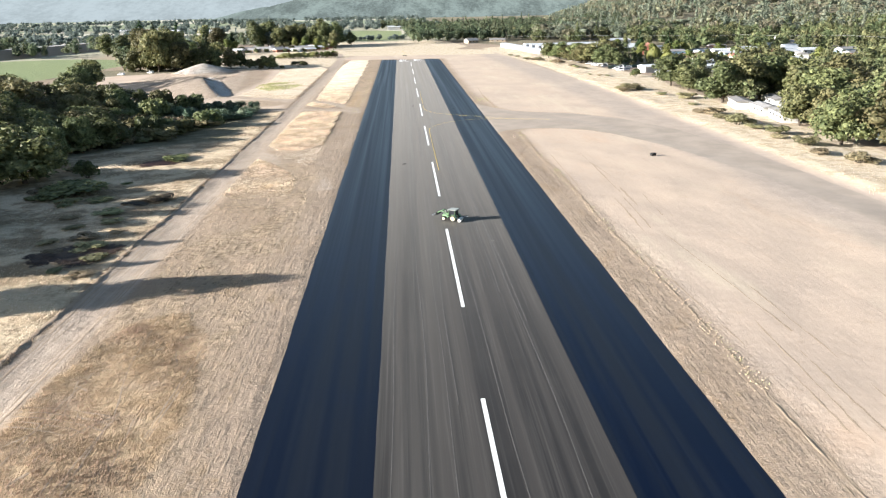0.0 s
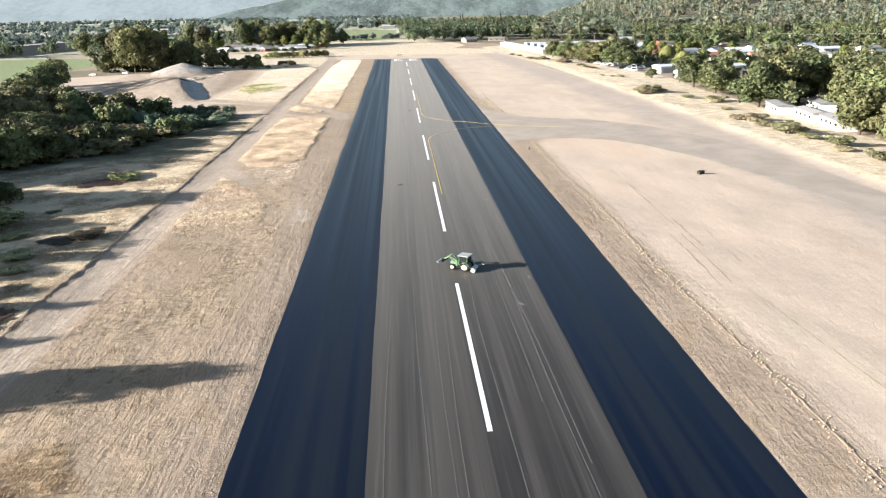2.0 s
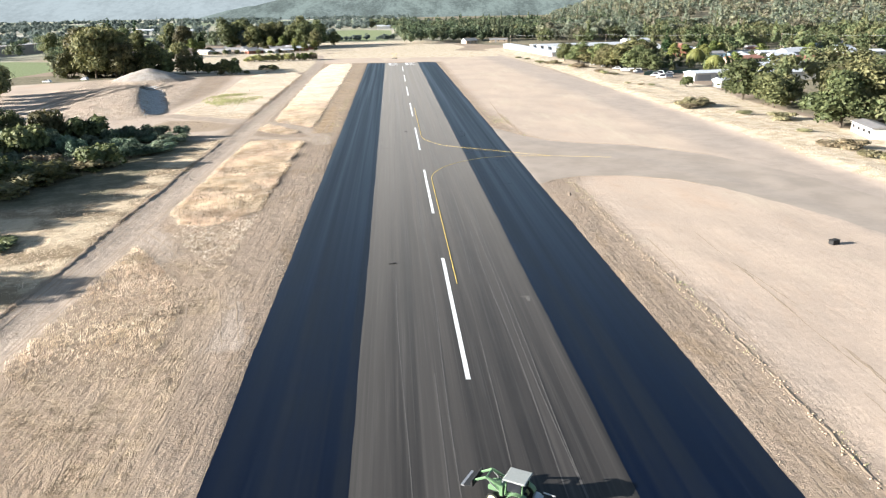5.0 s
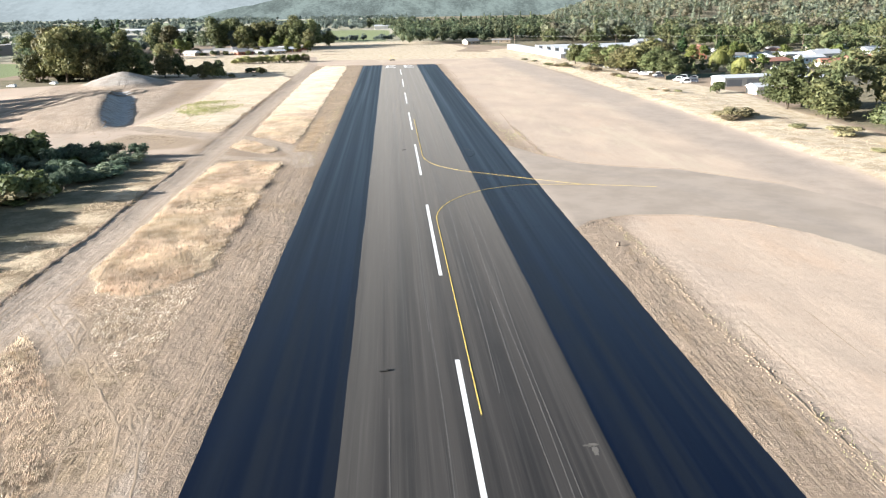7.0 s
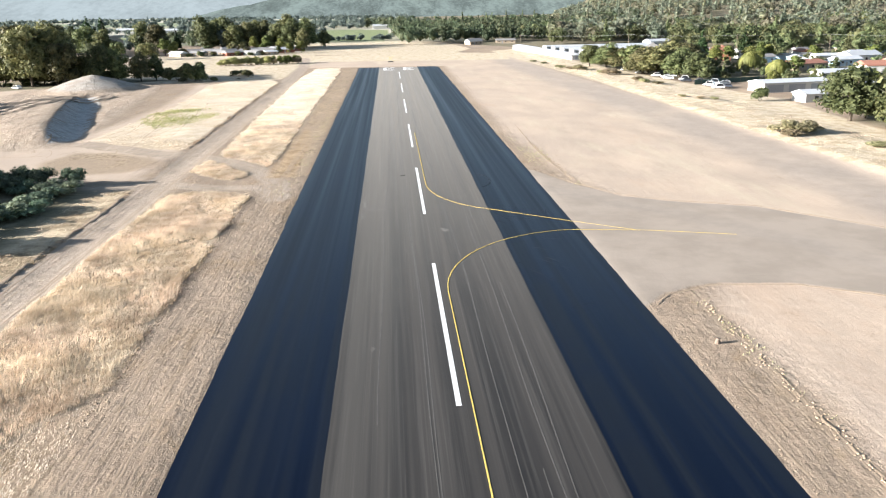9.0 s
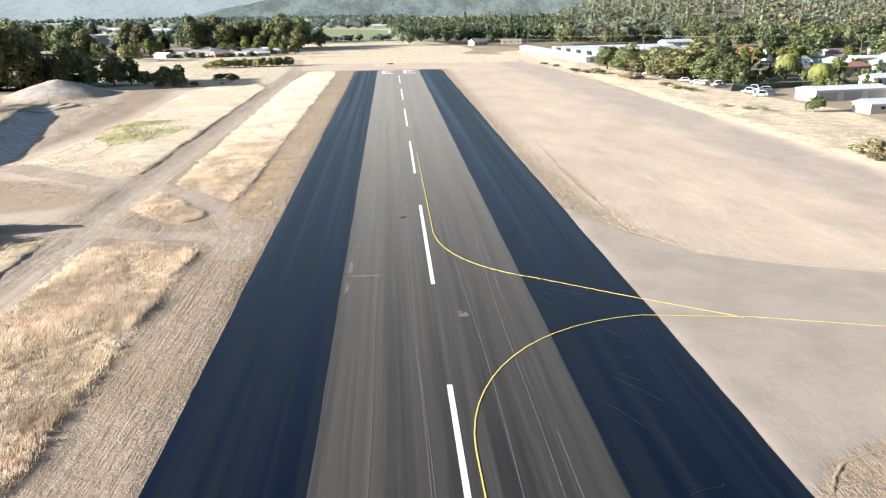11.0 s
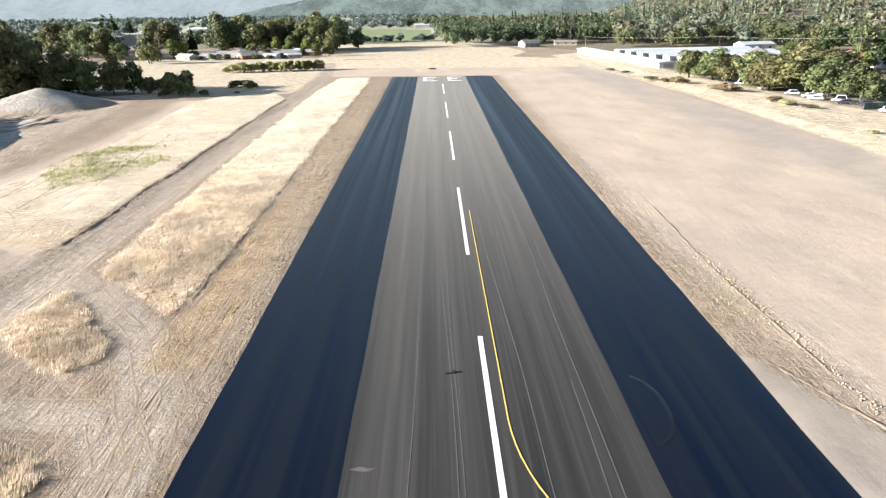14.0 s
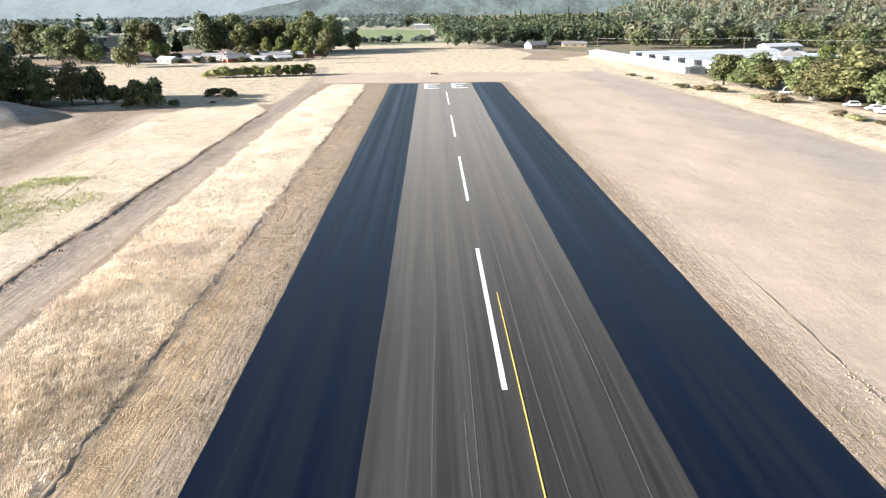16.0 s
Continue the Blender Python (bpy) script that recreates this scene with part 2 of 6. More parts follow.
def m_plain(name, color, rough=0.6, metal=0.0, vary=0.18, scale=3.0, spec=None, per_object=0.0):
    k = Net(name)
    f = k.noise(k.pos(), scale, 5, 0.65)
    c = k.mix(k.math('MULTIPLY', k.ramp(f, 0.35, 0.75), vary), color, tuple(q * 0.45 for q in color))
    if per_object:
        o = k.n("ObjectInfo")
        h = k.n("HueSaturation")
        k.put(h.inputs["Color"], c)
        k.put(h.inputs["Value"], k.ramp(o.outputs["Random"], 0, 1, 1 - per_object, 1 + per_object))
        c = h.outputs[0]
    return k.done(c, rough, k.bump(f, 0.15, 0.02), metal, spec)


def m_leaf(name, color, sunlit, island=False, rough=0.6, vary=1.0, leafy=0.9, thin=0.25, relief=1.0, hue=1.0):
    k = Net(name)
    if island:
        g = k.n("NewGeometry")
        r = k.math('ADD', k.math('MULTIPLY', k.ramp(k.noise(k.pos(1, 1, 0.5), 0.07, 2, 0.5), 0.3, 0.7), 0.75), k.math('MULTIPLY', g.outputs["Random Per Island"], 0.25))
        tone = k.ramp(k.noise(k.pos(1, 1, 0.4), 0.11, 2, 0.5), 0.3, 0.7)
    else:
        r = k.n("ObjectInfo").outputs["Random"]
        tone = k.math('FRACT', k.math('MULTIPLY', r, 7.31))
    f = k.noise(k.pos(), 0.3 if island else 0.55, 5, 0.7)
    c = k.mix(k.ramp(f, 0.35, 0.65), color, sunlit)
    h = k.n("HueSaturation")
    k.put(h.inputs["Color"], c)
    k.put(h.inputs["Hue"], k.ramp(r, 0, 1, 0.5 - 0.01 * hue - 0.04 * vary * hue, 0.5 + 0.025 * vary * hue))
    k.put(h.inputs["Value"], k.ramp(tone, 0, 1, 1 - 0.3 * vary, 1 + 0.35 * vary))
    if island:
        # uneven sprays of leaves
        spray = k.noise(k.pos(), leafy, 4, 0.75)
        nrm = k.bump(spray, relief, 1.1 / leafy)
    else:
        nrm = None
    m = k.done(h.outputs[0], rough, nrm, spec=0.2)
    tr = k.n("BsdfTranslucent")
    k.put(tr.inputs[0], h.outputs[0])
    mx = k.n("MixShader")
    mx.inputs[0].default_value = thin
    k.t.links.new(k.b.outputs[0], mx.inputs[1])
    k.t.links.new(tr.outputs[0], mx.inputs[2])
    k.t.links.new(mx.outputs[0], k.out.inputs[0])
    return m


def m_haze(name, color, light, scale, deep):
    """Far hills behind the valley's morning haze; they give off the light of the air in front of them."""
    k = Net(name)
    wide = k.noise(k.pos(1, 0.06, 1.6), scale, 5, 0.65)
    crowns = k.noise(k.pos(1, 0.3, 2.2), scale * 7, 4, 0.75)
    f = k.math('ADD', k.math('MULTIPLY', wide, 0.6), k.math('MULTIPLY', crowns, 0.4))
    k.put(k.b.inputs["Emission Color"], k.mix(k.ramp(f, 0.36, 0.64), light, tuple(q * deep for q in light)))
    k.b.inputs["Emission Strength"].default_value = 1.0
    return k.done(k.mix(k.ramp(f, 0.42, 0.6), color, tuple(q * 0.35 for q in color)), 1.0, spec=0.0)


GROUND = m_ground()
ASPHALT = m_asphalt("weathered_asphalt", (0.0385, 0.0347, 0.0314), (0.102, 0.093, 0.083), (0.0132, 0.0118, 0.0108), 0.6, (0.036, 0.0317, 0.028), 0.3, 0.135)
# navy tones, blue film and sheen tint stand in for the reflected sky
SEAL = m_asphalt("sky_tinted_black_sealcoat", (0.0062, 0.0085, 0.0135), (0.0145, 0.0205, 0.033), (0.0004, 0.0026, 0.0112), 0.38, (0.0007, 0.0046, 0.0182), 0.17, 0.014, (0.0068, 0.0098, 0.0165), 0.55, (0.62, 0.8, 1.0))
WHITE_PAINT = m_plain("white_road_paint", (0.8, 0.8, 0.78), 0.6, vary=0.15, scale=1.5)
YELLOW_PAINT = m_plain("yellow_road_paint", (0.68, 0.5, 0.13), 0.6, vary=0.2, scale=1.5)
OAK = m_leaf("oak_leaves", (0.056, 0.068, 0.028), (0.182, 0.187, 0.081))
SPRING = m_leaf("bright_leaves", (0.09, 0.12, 0.03), (0.19, 0.21, 0.07), vary=0.45)
PINE = m_leaf("conifer_needles", (0.018, 0.034, 0.014), (0.045, 0.07, 0.025))
GREY_SHRUB = m_leaf("grey_green_willow_leaves", (0.085, 0.12, 0.072), (0.195, 0.24, 0.16))
WEED = m_leaf("weedy_scrub_leaves", (0.2, 0.192, 0.094), (0.33, 0.305, 0.17))
WOODS = m_leaf("mixed_wood_leaves", (0.088, 0.11, 0.052), (0.185, 0.205, 0.098), island=True, thin=0.38, relief=0.6)
# distance haze is put into this paler, greyer leaf colour
FAR_WOODS = m_leaf("haze_paled_far_leaves", (0.125, 0.152, 0.112), (0.21, 0.232, 0.162), island=True, leafy=0.55, thin=0.4, relief=0.5)
STRAW = m_leaf("dry_straw", (0.555, 0.43, 0.298), (0.795, 0.667, 0.51), island=True, rough=0.8, vary=0.5, thin=0.45, hue=0.3)
STUBBLE = m_leaf("tan_stubble", (0.47, 0.36, 0.24), (0.64, 0.51, 0.36), island=True, rough=0.8, vary=0.4, thin=0.35, hue=0.3)
DULL_STRAW = m_leaf("dull_straw", (0.315, 0.232, 0.15), (0.44, 0.335, 0.222), island=True, rough=0.8, vary=0.4, thin=0.35)
PALE_STRAW = m_leaf("pale_straw", (0.74, 0.622, 0.485), (0.88, 0.782, 0.65), island=True, rough=0.8, vary=0.35, thin=0.45, hue=0.3)
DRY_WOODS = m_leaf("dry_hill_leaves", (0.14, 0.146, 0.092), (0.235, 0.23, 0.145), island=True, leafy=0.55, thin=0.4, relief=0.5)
# valley haze is mixed into these leaf tones as pale grey-blue
VALLEY_WOODS = m_leaf("haze_greyed_valley_leaves", (0.095, 0.125, 0.115), (0.175, 0.205, 0.18), island=True, vary=0.6, leafy=0.5, thin=0.4, relief=0.5)
BELT = m_leaf("dark_belt_leaves", (0.06, 0.084, 0.05), (0.135, 0.16, 0.088), island=True, thin=0.38, relief=0.6)
GOLD_WEED = m_leaf("yellow_green_weeds", (0.27, 0.285, 0.115), (0.46, 0.445, 0.2), island=True, rough=0.8, vary=0.4, hue=0.3)
DEAD_WEED = m_leaf("dead_weed_stalks", (0.2, 0.145, 0.085), (0.36, 0.27, 0.17), island=True, rough=0.8, vary=0.3)
DEAD_BRUSH = m_leaf("dead_brush", (0.05, 0.036, 0.026), (0.1, 0.072, 0.05))
STREAK = m_plain("pale_spray_streak", (0.082, 0.076, 0.069), 0.85, vary=0.6, scale=0.7)
SCUFF = m_plain("dusty_scuff", (0.1, 0.092, 0.08), 0.9, vary=0.8, scale=1.2)
SCRATCH = m_plain("tyre_scratch", (0.014, 0.018, 0.026), 0.8, vary=0.6, scale=2)
for m in (STREAK, SCUFF):
    _b = m.node_tree.nodes["Principled BSDF"].inputs
    _b["Sheen Weight"].default_value, _b["Sheen Roughness"].default_value = 0.07, 0.45
BARK = m_plain("bark", (0.1, 0.08, 0.06), 0.9, vary=0.6, scale=6)
CLOD = m_plain("turned_earth", (0.33, 0.25, 0.175), 0.95, vary=0.5, scale=4)
# no air is modelled: the haze over these hills is painted in as emission
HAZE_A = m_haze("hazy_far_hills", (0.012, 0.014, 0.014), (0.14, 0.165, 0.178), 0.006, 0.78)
HAZE_B = m_haze("hazy_wooded_ridge", (0.02, 0.026, 0.02), (0.085, 0.105, 0.105), 0.014, 0.5)
WALL_WHITE = m_plain("white_painted_wall", (0.56, 0.55, 0.52), 0.6, vary=0.2, scale=0.8, per_object=0.08)
WALL_BLUE = m_plain("pale_blue_wall", (0.4, 0.53, 0.63), 0.6, vary=0.2, scale=0.8)
WALL_TAN = m_plain("tan_wall", (0.42, 0.33, 0.24), 0.7, vary=0.3, scale=0.8)
WALL_RED = m_plain("brick_red_wall", (0.3, 0.12, 0.08), 0.8, vary=0.3, scale=1.0)
ROOF_WHITE = m_plain("white_metal_roof", (0.52, 0.53, 0.54), 0.45, vary=0.2, scale=0.5, per_object=0.07)
ROOF_GREY = m_plain("grey_shingle_roof", (0.26, 0.25, 0.24), 0.85, vary=0.4, scale=1.2, per_object=0.25)
ROOF_RED = m_plain("red_brown_roof", (0.34, 0.16, 0.11), 0.8, vary=0.3, scale=1.2)
WINDOW = m_plain("dark_window_glass", (0.02, 0.022, 0.026), 0.25, vary=0.1, spec=0.3)
DOOR = m_plain("grey_roller_door", (0.32, 0.33, 0.34), 0.5, vary=0.2)
CONCRETE = m_plain("grey_concrete", (0.36, 0.34, 0.31), 0.85, vary=0.3, scale=0.6)
POLE = m_plain("weathered_pole_wood", (0.2, 0.155, 0.12), 0.9, vary=0.4, scale=5)
WIRE = m_plain("wire", (0.2, 0.2, 0.2), 0.7, 0.0)
GREEN = m_plain("green_tractor_paint", (0.12, 0.21, 0.105), 0.45, vary=0.4, scale=4, spec=0.5)
TYRE = m_plain("rubber_tyre", (0.025, 0.024, 0.022), 0.85, vary=0.4, scale=8)
RIM = m_plain("yellow_wheel_rim", (0.62, 0.57, 0.34), 0.5, vary=0.25, scale=6)
CAB_ROOF = m_plain("pale_canopy", (0.3, 0.315, 0.295), 0.5, vary=0.25, scale=5)
STEEL = m_plain("worn_steel", (0.55, 0.55, 0.54), 0.35, 0.7, vary=0.4, scale=5)
BLACK = m_plain("black_plastic", (0.02, 0.02, 0.02), 0.5, vary=0.2)
BRUSH = m_plain("white_broom_bristles", (0.66, 0.65, 0.6), 0.9, vary=0.4, scale=12)
CAR_WHITE = m_plain("white_car_paint", (0.75, 0.75, 0.74), 0.3, vary=0.08, spec=0.6, per_object=0.1)
CAR_BLUE = m_plain("blue_car_paint", (0.05, 0.06, 0.08), 0.3, vary=0.08, spec=0.6)
CAR_RED = m_plain("red_car_paint", (0.45, 0.04, 0.03), 0.3, vary=0.08, spec=0.6)
TARP = m_plain("green_slatted_fence", (0.06, 0.1, 0.085), 0.8, vary=0.3, scale=2)

# ---- mesh helpers ----
def big_mesh(name, verts, faces, material):
    """A mesh from arrays: faces all with as many corners."""
    me = bpy.data.meshes.new(name)
    verts, faces = np.asarray(verts, np.float32), np.asarray(faces, np.int32)
    n = faces.shape[1]
    me.vertices.add(len(verts))
    me.vertices.foreach_set("co", verts.ravel())
    me.loops.add(faces.size)
    me.loops.foreach_set("vertex_index", faces.ravel())
    me.polygons.add(len(faces))
    me.polygons.foreach_set("loop_start", np.arange(0, faces.size, n, dtype=np.int32))
    me.update(calc_edges=True)
    me.validate()
    me.materials.append(material)
    return me


def part(name, bm, material, parent, label="", smooth=False):
    """Links a bmesh as one mesh object under a thing or a part."""
    me = bpy.data.meshes.new(name)
    bm.to_mesh(me)
    bm.free()
    me.materials.append(material)
    if smooth:
        me.polygons.foreach_set("use_smooth", [True] * len(me.polygons))
    ob = new(name, me)
    ob.parent = parent
    return tagged(ob, label)


def empty(name, m=None):
    ob = new(name)
    ob.empty_display_size = 0.5
    if m is not None:
        ob.matrix_world = m
    return ob


def box(x0, x1, y0, y1, z0, z1, bevel=0.0, bm=None):
    bm = bm or bmesh.new()
    m = Matrix.LocRotScale(((x0 + x1) / 2, (y0 + y1) / 2, (z0 + z1) / 2), None, (x1 - x0, y1 - y0, z1 - z0))
    r = bmesh.ops.create_cube(bm, size=1, matrix=m)
    if bevel:
        es = list({e for v in r["verts"] for e in v.link_edges})
        bmesh.ops.bevel(bm, geom=es, offset=bevel, segments=1, affect='EDGES')
    return bm


def rod(a, b, r0, r1=None, n=8, bm=None):
    bm = bm or bmesh.new()
    a, b = Vector(a), Vector(b)
    q = (b - a).to_track_quat('Z', 'Y').to_matrix().to_4x4()
    bmesh.ops.create_cone(bm, cap_ends=True, segments=n, radius1=r0, radius2=r0 if r1 is None else r1, depth=(b - a).length, matrix=Matrix.Translation((a + b) / 2) @ q)
    return bm


def prism(outline, z0, z1, bm=None):
    """An upright prism over a plan outline."""
    bm = bm or bmesh.new()
    lo = [bm.verts.new((x, y, z0)) for x, y in outline]
    hi = [bm.verts.new((x, y, z1)) for x, y in outline]
    n = len(outline)
    bm.faces.new(hi)
    bm.faces.new(lo[::-1])
    for i in range(n):
        bm.faces.new((lo[i], lo[(i + 1) % n], hi[(i + 1) % n], hi[i]))
    bmesh.ops.recalc_face_normals(bm, faces=bm.faces)
    return bm


def side_prism(profile, x0, x1, bm=None):
    """A profile in y and z, drawn out along x."""
    bm = bm or bmesh.new()
    a = [bm.verts.new((x0, y, z)) for y, z in profile]
    b = [bm.verts.new((x1, y, z)) for y, z in profile]
    n = len(profile)
    bm.faces.new(a)
    bm.faces.new(b[::-1])
    for i in range(n):
        bm.faces.new((a[i], b[i], b[(i + 1) % n], a[(i + 1) % n]))
    bmesh.ops.recalc_face_normals(bm, faces=bm.faces)
    return bm


# ---- the ground: one sheet to the horizon ----
def smooth01(v):
    v = np.clip(v, 0, 1)
    return v * v * (3 - 2 * v)


def wave_noise(x, y, seed=0.0):
    return (np.sin(x * 1.0 + 1.3 * np.sin(y * 0.7 + seed) + seed) + np.sin(y * 1.1 + 1.7 * np.sin(x * 0.6 + 2 * seed))
            + 0.5 * np.sin(2.3 * x + 1.9 * y + seed * 3)) / 2.5


def terrain(x, y):
    """Height of the ground, in metres."""
    x, y = np.asarray(x, float), np.asarray(y, float)
    # wooded hillside beyond the town
    s = 0.5 * (x - 260) + 0.87 * (y - 780)
    right = smooth01((x - 0.22 * y + 60) / 260)
    z = right * (55 * smooth01((s - 60) / 1200) + 70 * smooth01((s - 900) / 1900)) * (1 + 0.25 * wave_noise(x / 170, y / 190, 1))
    # earth stockpile with a steep face away from the sun
    crest = np.interp(y, [343, 358, 376, 404, 430, 462], [-92, -97, -103, -111.5, -119.5, -130])
    u = x - crest
    face = np.where(u > 0, np.clip(1 - u / 7.5, 0, 1), smooth01(1 + (u + 2) / 46))
    ends = smooth01((y - 340) / 15) * smooth01((480 - y) / 20)
    z = z + np.interp(y, [343, 356, 380, 425, 445, 466], [0.6, 2.6, 3.1, 2.9, 1.6, 0.0]) * face * ends * (1 + 0.04 * wave_noise(x / 6, y / 7, 2))
    z = z - 0.5 * smooth01(1 - np.abs(u - 5) / 5) * ends
    z = z + (0.12 * wave_noise(x / 2.3, y / 2.9, 8) + 0.15 * wave_noise(x / 5.1, y / 3.7, 9)) * np.where(u < -2, face, 0) * ends
    cone = np.hypot((x + 134) / 1.1, (y - 493) / 1.2) * (1 + 0.08 * wave_noise(x / 5, y / 6, 6))
    z = z + 6.2 * np.clip(1.06 - cone / 19, 0, 1)
    # soft unevenness away from the runway
    off = smooth01((np.abs(x) - 24) / 12) * (1 - smooth01((x - 15) / 6) * smooth01((60 - x) / 12) * smooth01((y - 215) / 14) * smooth01((300 - y) / 14))
    z = z + off * (0.1 * wave_noise(x / 3.1, y / 4.3, 3) + 0.06 * wave_noise(x / 1.7, y / 9, 5))
    # low bank of the verge on the town side, and the sunk track edges
    z = z + 0.5 * smooth01((x - 86) / 5) * smooth01((112 - x) / 8) * smooth01((720 - y) / 60) * (1 + 0.5 * wave_noise(x / 5, y / 8, 4))
    z = z - 0.25 * smooth01(1 - np.abs(x + 49.8) / 4.2) * smooth01((600 - y) / 40)
    return z


def inside_distance(px, py, poly):
    """Signed distance to a polygon, positive inside."""
    d = np.full(px.shape, 1e9)
    inside = np.zeros(px.shape, bool)
    for (x0, y0), (x1, y1) in zip(poly, poly[1:] + poly[:1]):
        ex, ey = x1 - x0, y1 - y0
        k = np.clip(((px - x0) * ex + (py - y0) * ey) / (ex * ex + ey * ey + 1e-9), 0, 1)
        d = np.minimum(d, np.hypot(px - x0 - k * ex, py - y0 - k * ey))
        if y0 != y1:
            inside ^= ((y0 > py) != (y1 > py)) & (px < (x1 - x0) * (py - y0) / (y1 - y0) + x0)
    return np.where(inside, d, -d)


def band(points, half):
    """A polygon round a line of points."""
    pts = [Vector(p) for p in points]
    left, right = [], []
    for i, p in enumerate(pts):
        a, b = pts[max(i - 1, 0)], pts[min(i + 1, len(pts) - 1)]
        n = (b - a).normalized()
        n = Vector((-n.y, n.x)) * half
        left.append(tuple(p + n))
        right.append(tuple(p - n))
    return left + right[::-1]


STRIP_FAR = [(-44.6, 326), (-31.5, 311.5), (-30.5, 322), (-31, 560), (-33, 582), (-45, 580), (-48, 520), (-46, 400)]
STRIP_ISLE = [(-47.2, 308), (-45.6, 318.5), (-34.5, 303), (-36.5, 297.5)]
STRIP_NEAR = [(-45.5, 287), (-38, 288.4), (-31.5, 286), (-31.3, 262), (-31.8, 240), (-31.0, 228), (-31.2, 214), (-34, 208), (-37, 203), (-43, 206), (-46.5, 214), (-46.6, 262)]
TONGUE = [(-45.5, 150), (-46.6, 194), (-45, 194), (-38, 181), (-32.5, 167), (-31, 150), (-31, 120), (-38, 104), (-44, 112)]
ROUGH_E = [(-43.5, 206), (-40.4, 193.5), (-33, 180.5), (-30.5, 188), (-30.5, 212), (-36, 205)]
TAWNY_PATCH = [(-47, 10), (-46.8, 66), (-43, 84), (-37, 88), (-32, 78), (-29.5, 60), (-30.5, 40), (-29, 10)]
GRIT = [(-91.5, 346), (-96.5, 358), (-102.5, 376), (-111, 404), (-119, 430), (-129, 458), (-121, 463), (-109, 430), (-99, 396), (-92, 374), (-88.5, 357)]
SPOIL = [(-84, 342), (-96, 338), (-120, 345), (-160, 420), (-165, 500), (-135, 525), (-108, 505), (-98, 440), (-90, 380)]
FIELD_A = [(-54, 296), (-54, -300), (-420, -300), (-400, 100), (-150, 200), (-100, 268), (-62, 286)]
FIELD_B = [(-55, 334), (-55.5, 505), (-70, 540), (-86, 500), (-80, 420), (-84, 352), (-66, 338)]
FIELD_C = [(-57, 520), (-50, 640), (-62, 742), (-150, 742), (-215, 735), (-210, 640), (-190, 545), (-110, 512)]
FIELD_D = [(-55, 318), (-60, 309.5), (-70, 307), (-80, 312), (-83, 322), (-80, 334), (-72, 333), (-60, 325)]
VERGE = [(89, -60), (88, 330), (84, 480), (76, 600), (70, 720), (92, 740), (104, 600), (116, 470), (128, 400), (121, 340), (119, 250), (114, -60)]
OUTFIELD = [(-62, 712), (40, 700), (60, 760), (50, 840), (30, 940), (-100, 940), (-80, 760)]
TILLED = [(-48, 772), (34, 758), (44, 782), (10, 800), (-44, 806)]
TRACK = band([(-49.6, -80), (-49.8, 120), (-49.9, 300), (-50.6, 420), (-52.3, 520), (-54, 600), (-62, 680)], 3.3)
CROSS_A = band([(-50, 298), (-62, 293), (-85, 300), (-110, 318), (-150, 325)], 3.2)
CROSS_B = band([(-50, 325), (-60, 330), (-80, 345), (-95, 350)], 3.4)
CROSS_C = band([(-50, 326), (-42, 319), (-33, 307.5), (-27, 294), (-25, 280)], 2.3)
CROSS_D = band([(-50, 297), (-40, 292.5), (-30, 291.5), (-26, 284)], 2.2)
CROSS_E = band([(-48, 202), (-42, 193), (-36, 183), (-30, 173), (-26, 155)], 3.2)
ARC = band([(22, 284), (27, 278), (41, 262), (52, 246), (62, 224), (73, 172), (81, 124), (83, 60)], 2.6)
APRON = [(20, 302), (23.6, 299), (28, 287), (34.4, 276), (42, 271), (54, 266), (68, 250), (78, 225), (84, 190), (87, 100), (77, 100), (75, 150), (66, 195), (56, 220), (50, 227.5), (42, 232), (32, 233), (26, 230.5), (22.4, 226.5), (20, 225)]
OLD_TAXIWAY = [(66, -80), (70, 300), (64, 480), (58, 600), (66, 690), (74, 600), (82, 480), (87, 330), (88, -80)]
PAN = [(29.5, -80), (29.5, 226), (40, 250), (29, 290), (25.5, 330), (25, 420), (26, 600), (76, 600), (90, 330), (92, -80)]
ROUGH_A = [(-46, -60), (-46, 170), (-38, 190), (-27, 180), (-29, -60)]
ROUGH_C = [(-30, 300), (-30, 584), (-22, 584), (-22, 300)]
WOOD_LEFT = [(-62, 225), (-60, 292), (-80, 300), (-110, 312), (-260, 360), (-260, 130), (-110, 190), (-90, 215)]
WOOD_TOWN = [(120, -80), (123, 250), (124, 352), (158, 372), (158, 452), (124, 470), (110, 530), (108, 600), (110, 740), (70, 820), (20, 950), (-5, 1380), (-40, 2200), (-60, 4500), (4300, 4500), (4300, -80)]
WOOD_ROW = [(-110, 530), (-140, 545), (-200, 540), (-330, 480), (-330, 420), (-180, 490)]
GREEN_A = [(-230, 430), (-210, 640), (-300, 690), (-420, 640), (-420, 380)]
GREEN_B = [(-130, 965), (-5, 955), (-5, 1360), (-150, 1370)]
GREEN_C = [(-420, 1050), (-250, 1060), (-240, 1180), (-450, 1200)]


def spread(lo, hi, a, b, step, grow=1.13):
    """Coordinates that stand close between a and b and ever wider out to lo and hi."""
    v = list(np.arange(a, b + 0.1, step))
    s, q = step, b
    while q < hi:
        s = min(s * grow, 160)
        q += s
        v.append(min(q, hi))
    s, q = step, a
    while q > lo:
        s = min(s * grow, 160)
        q -= s
        v.insert(0, max(q, lo))
    return np.array(v)


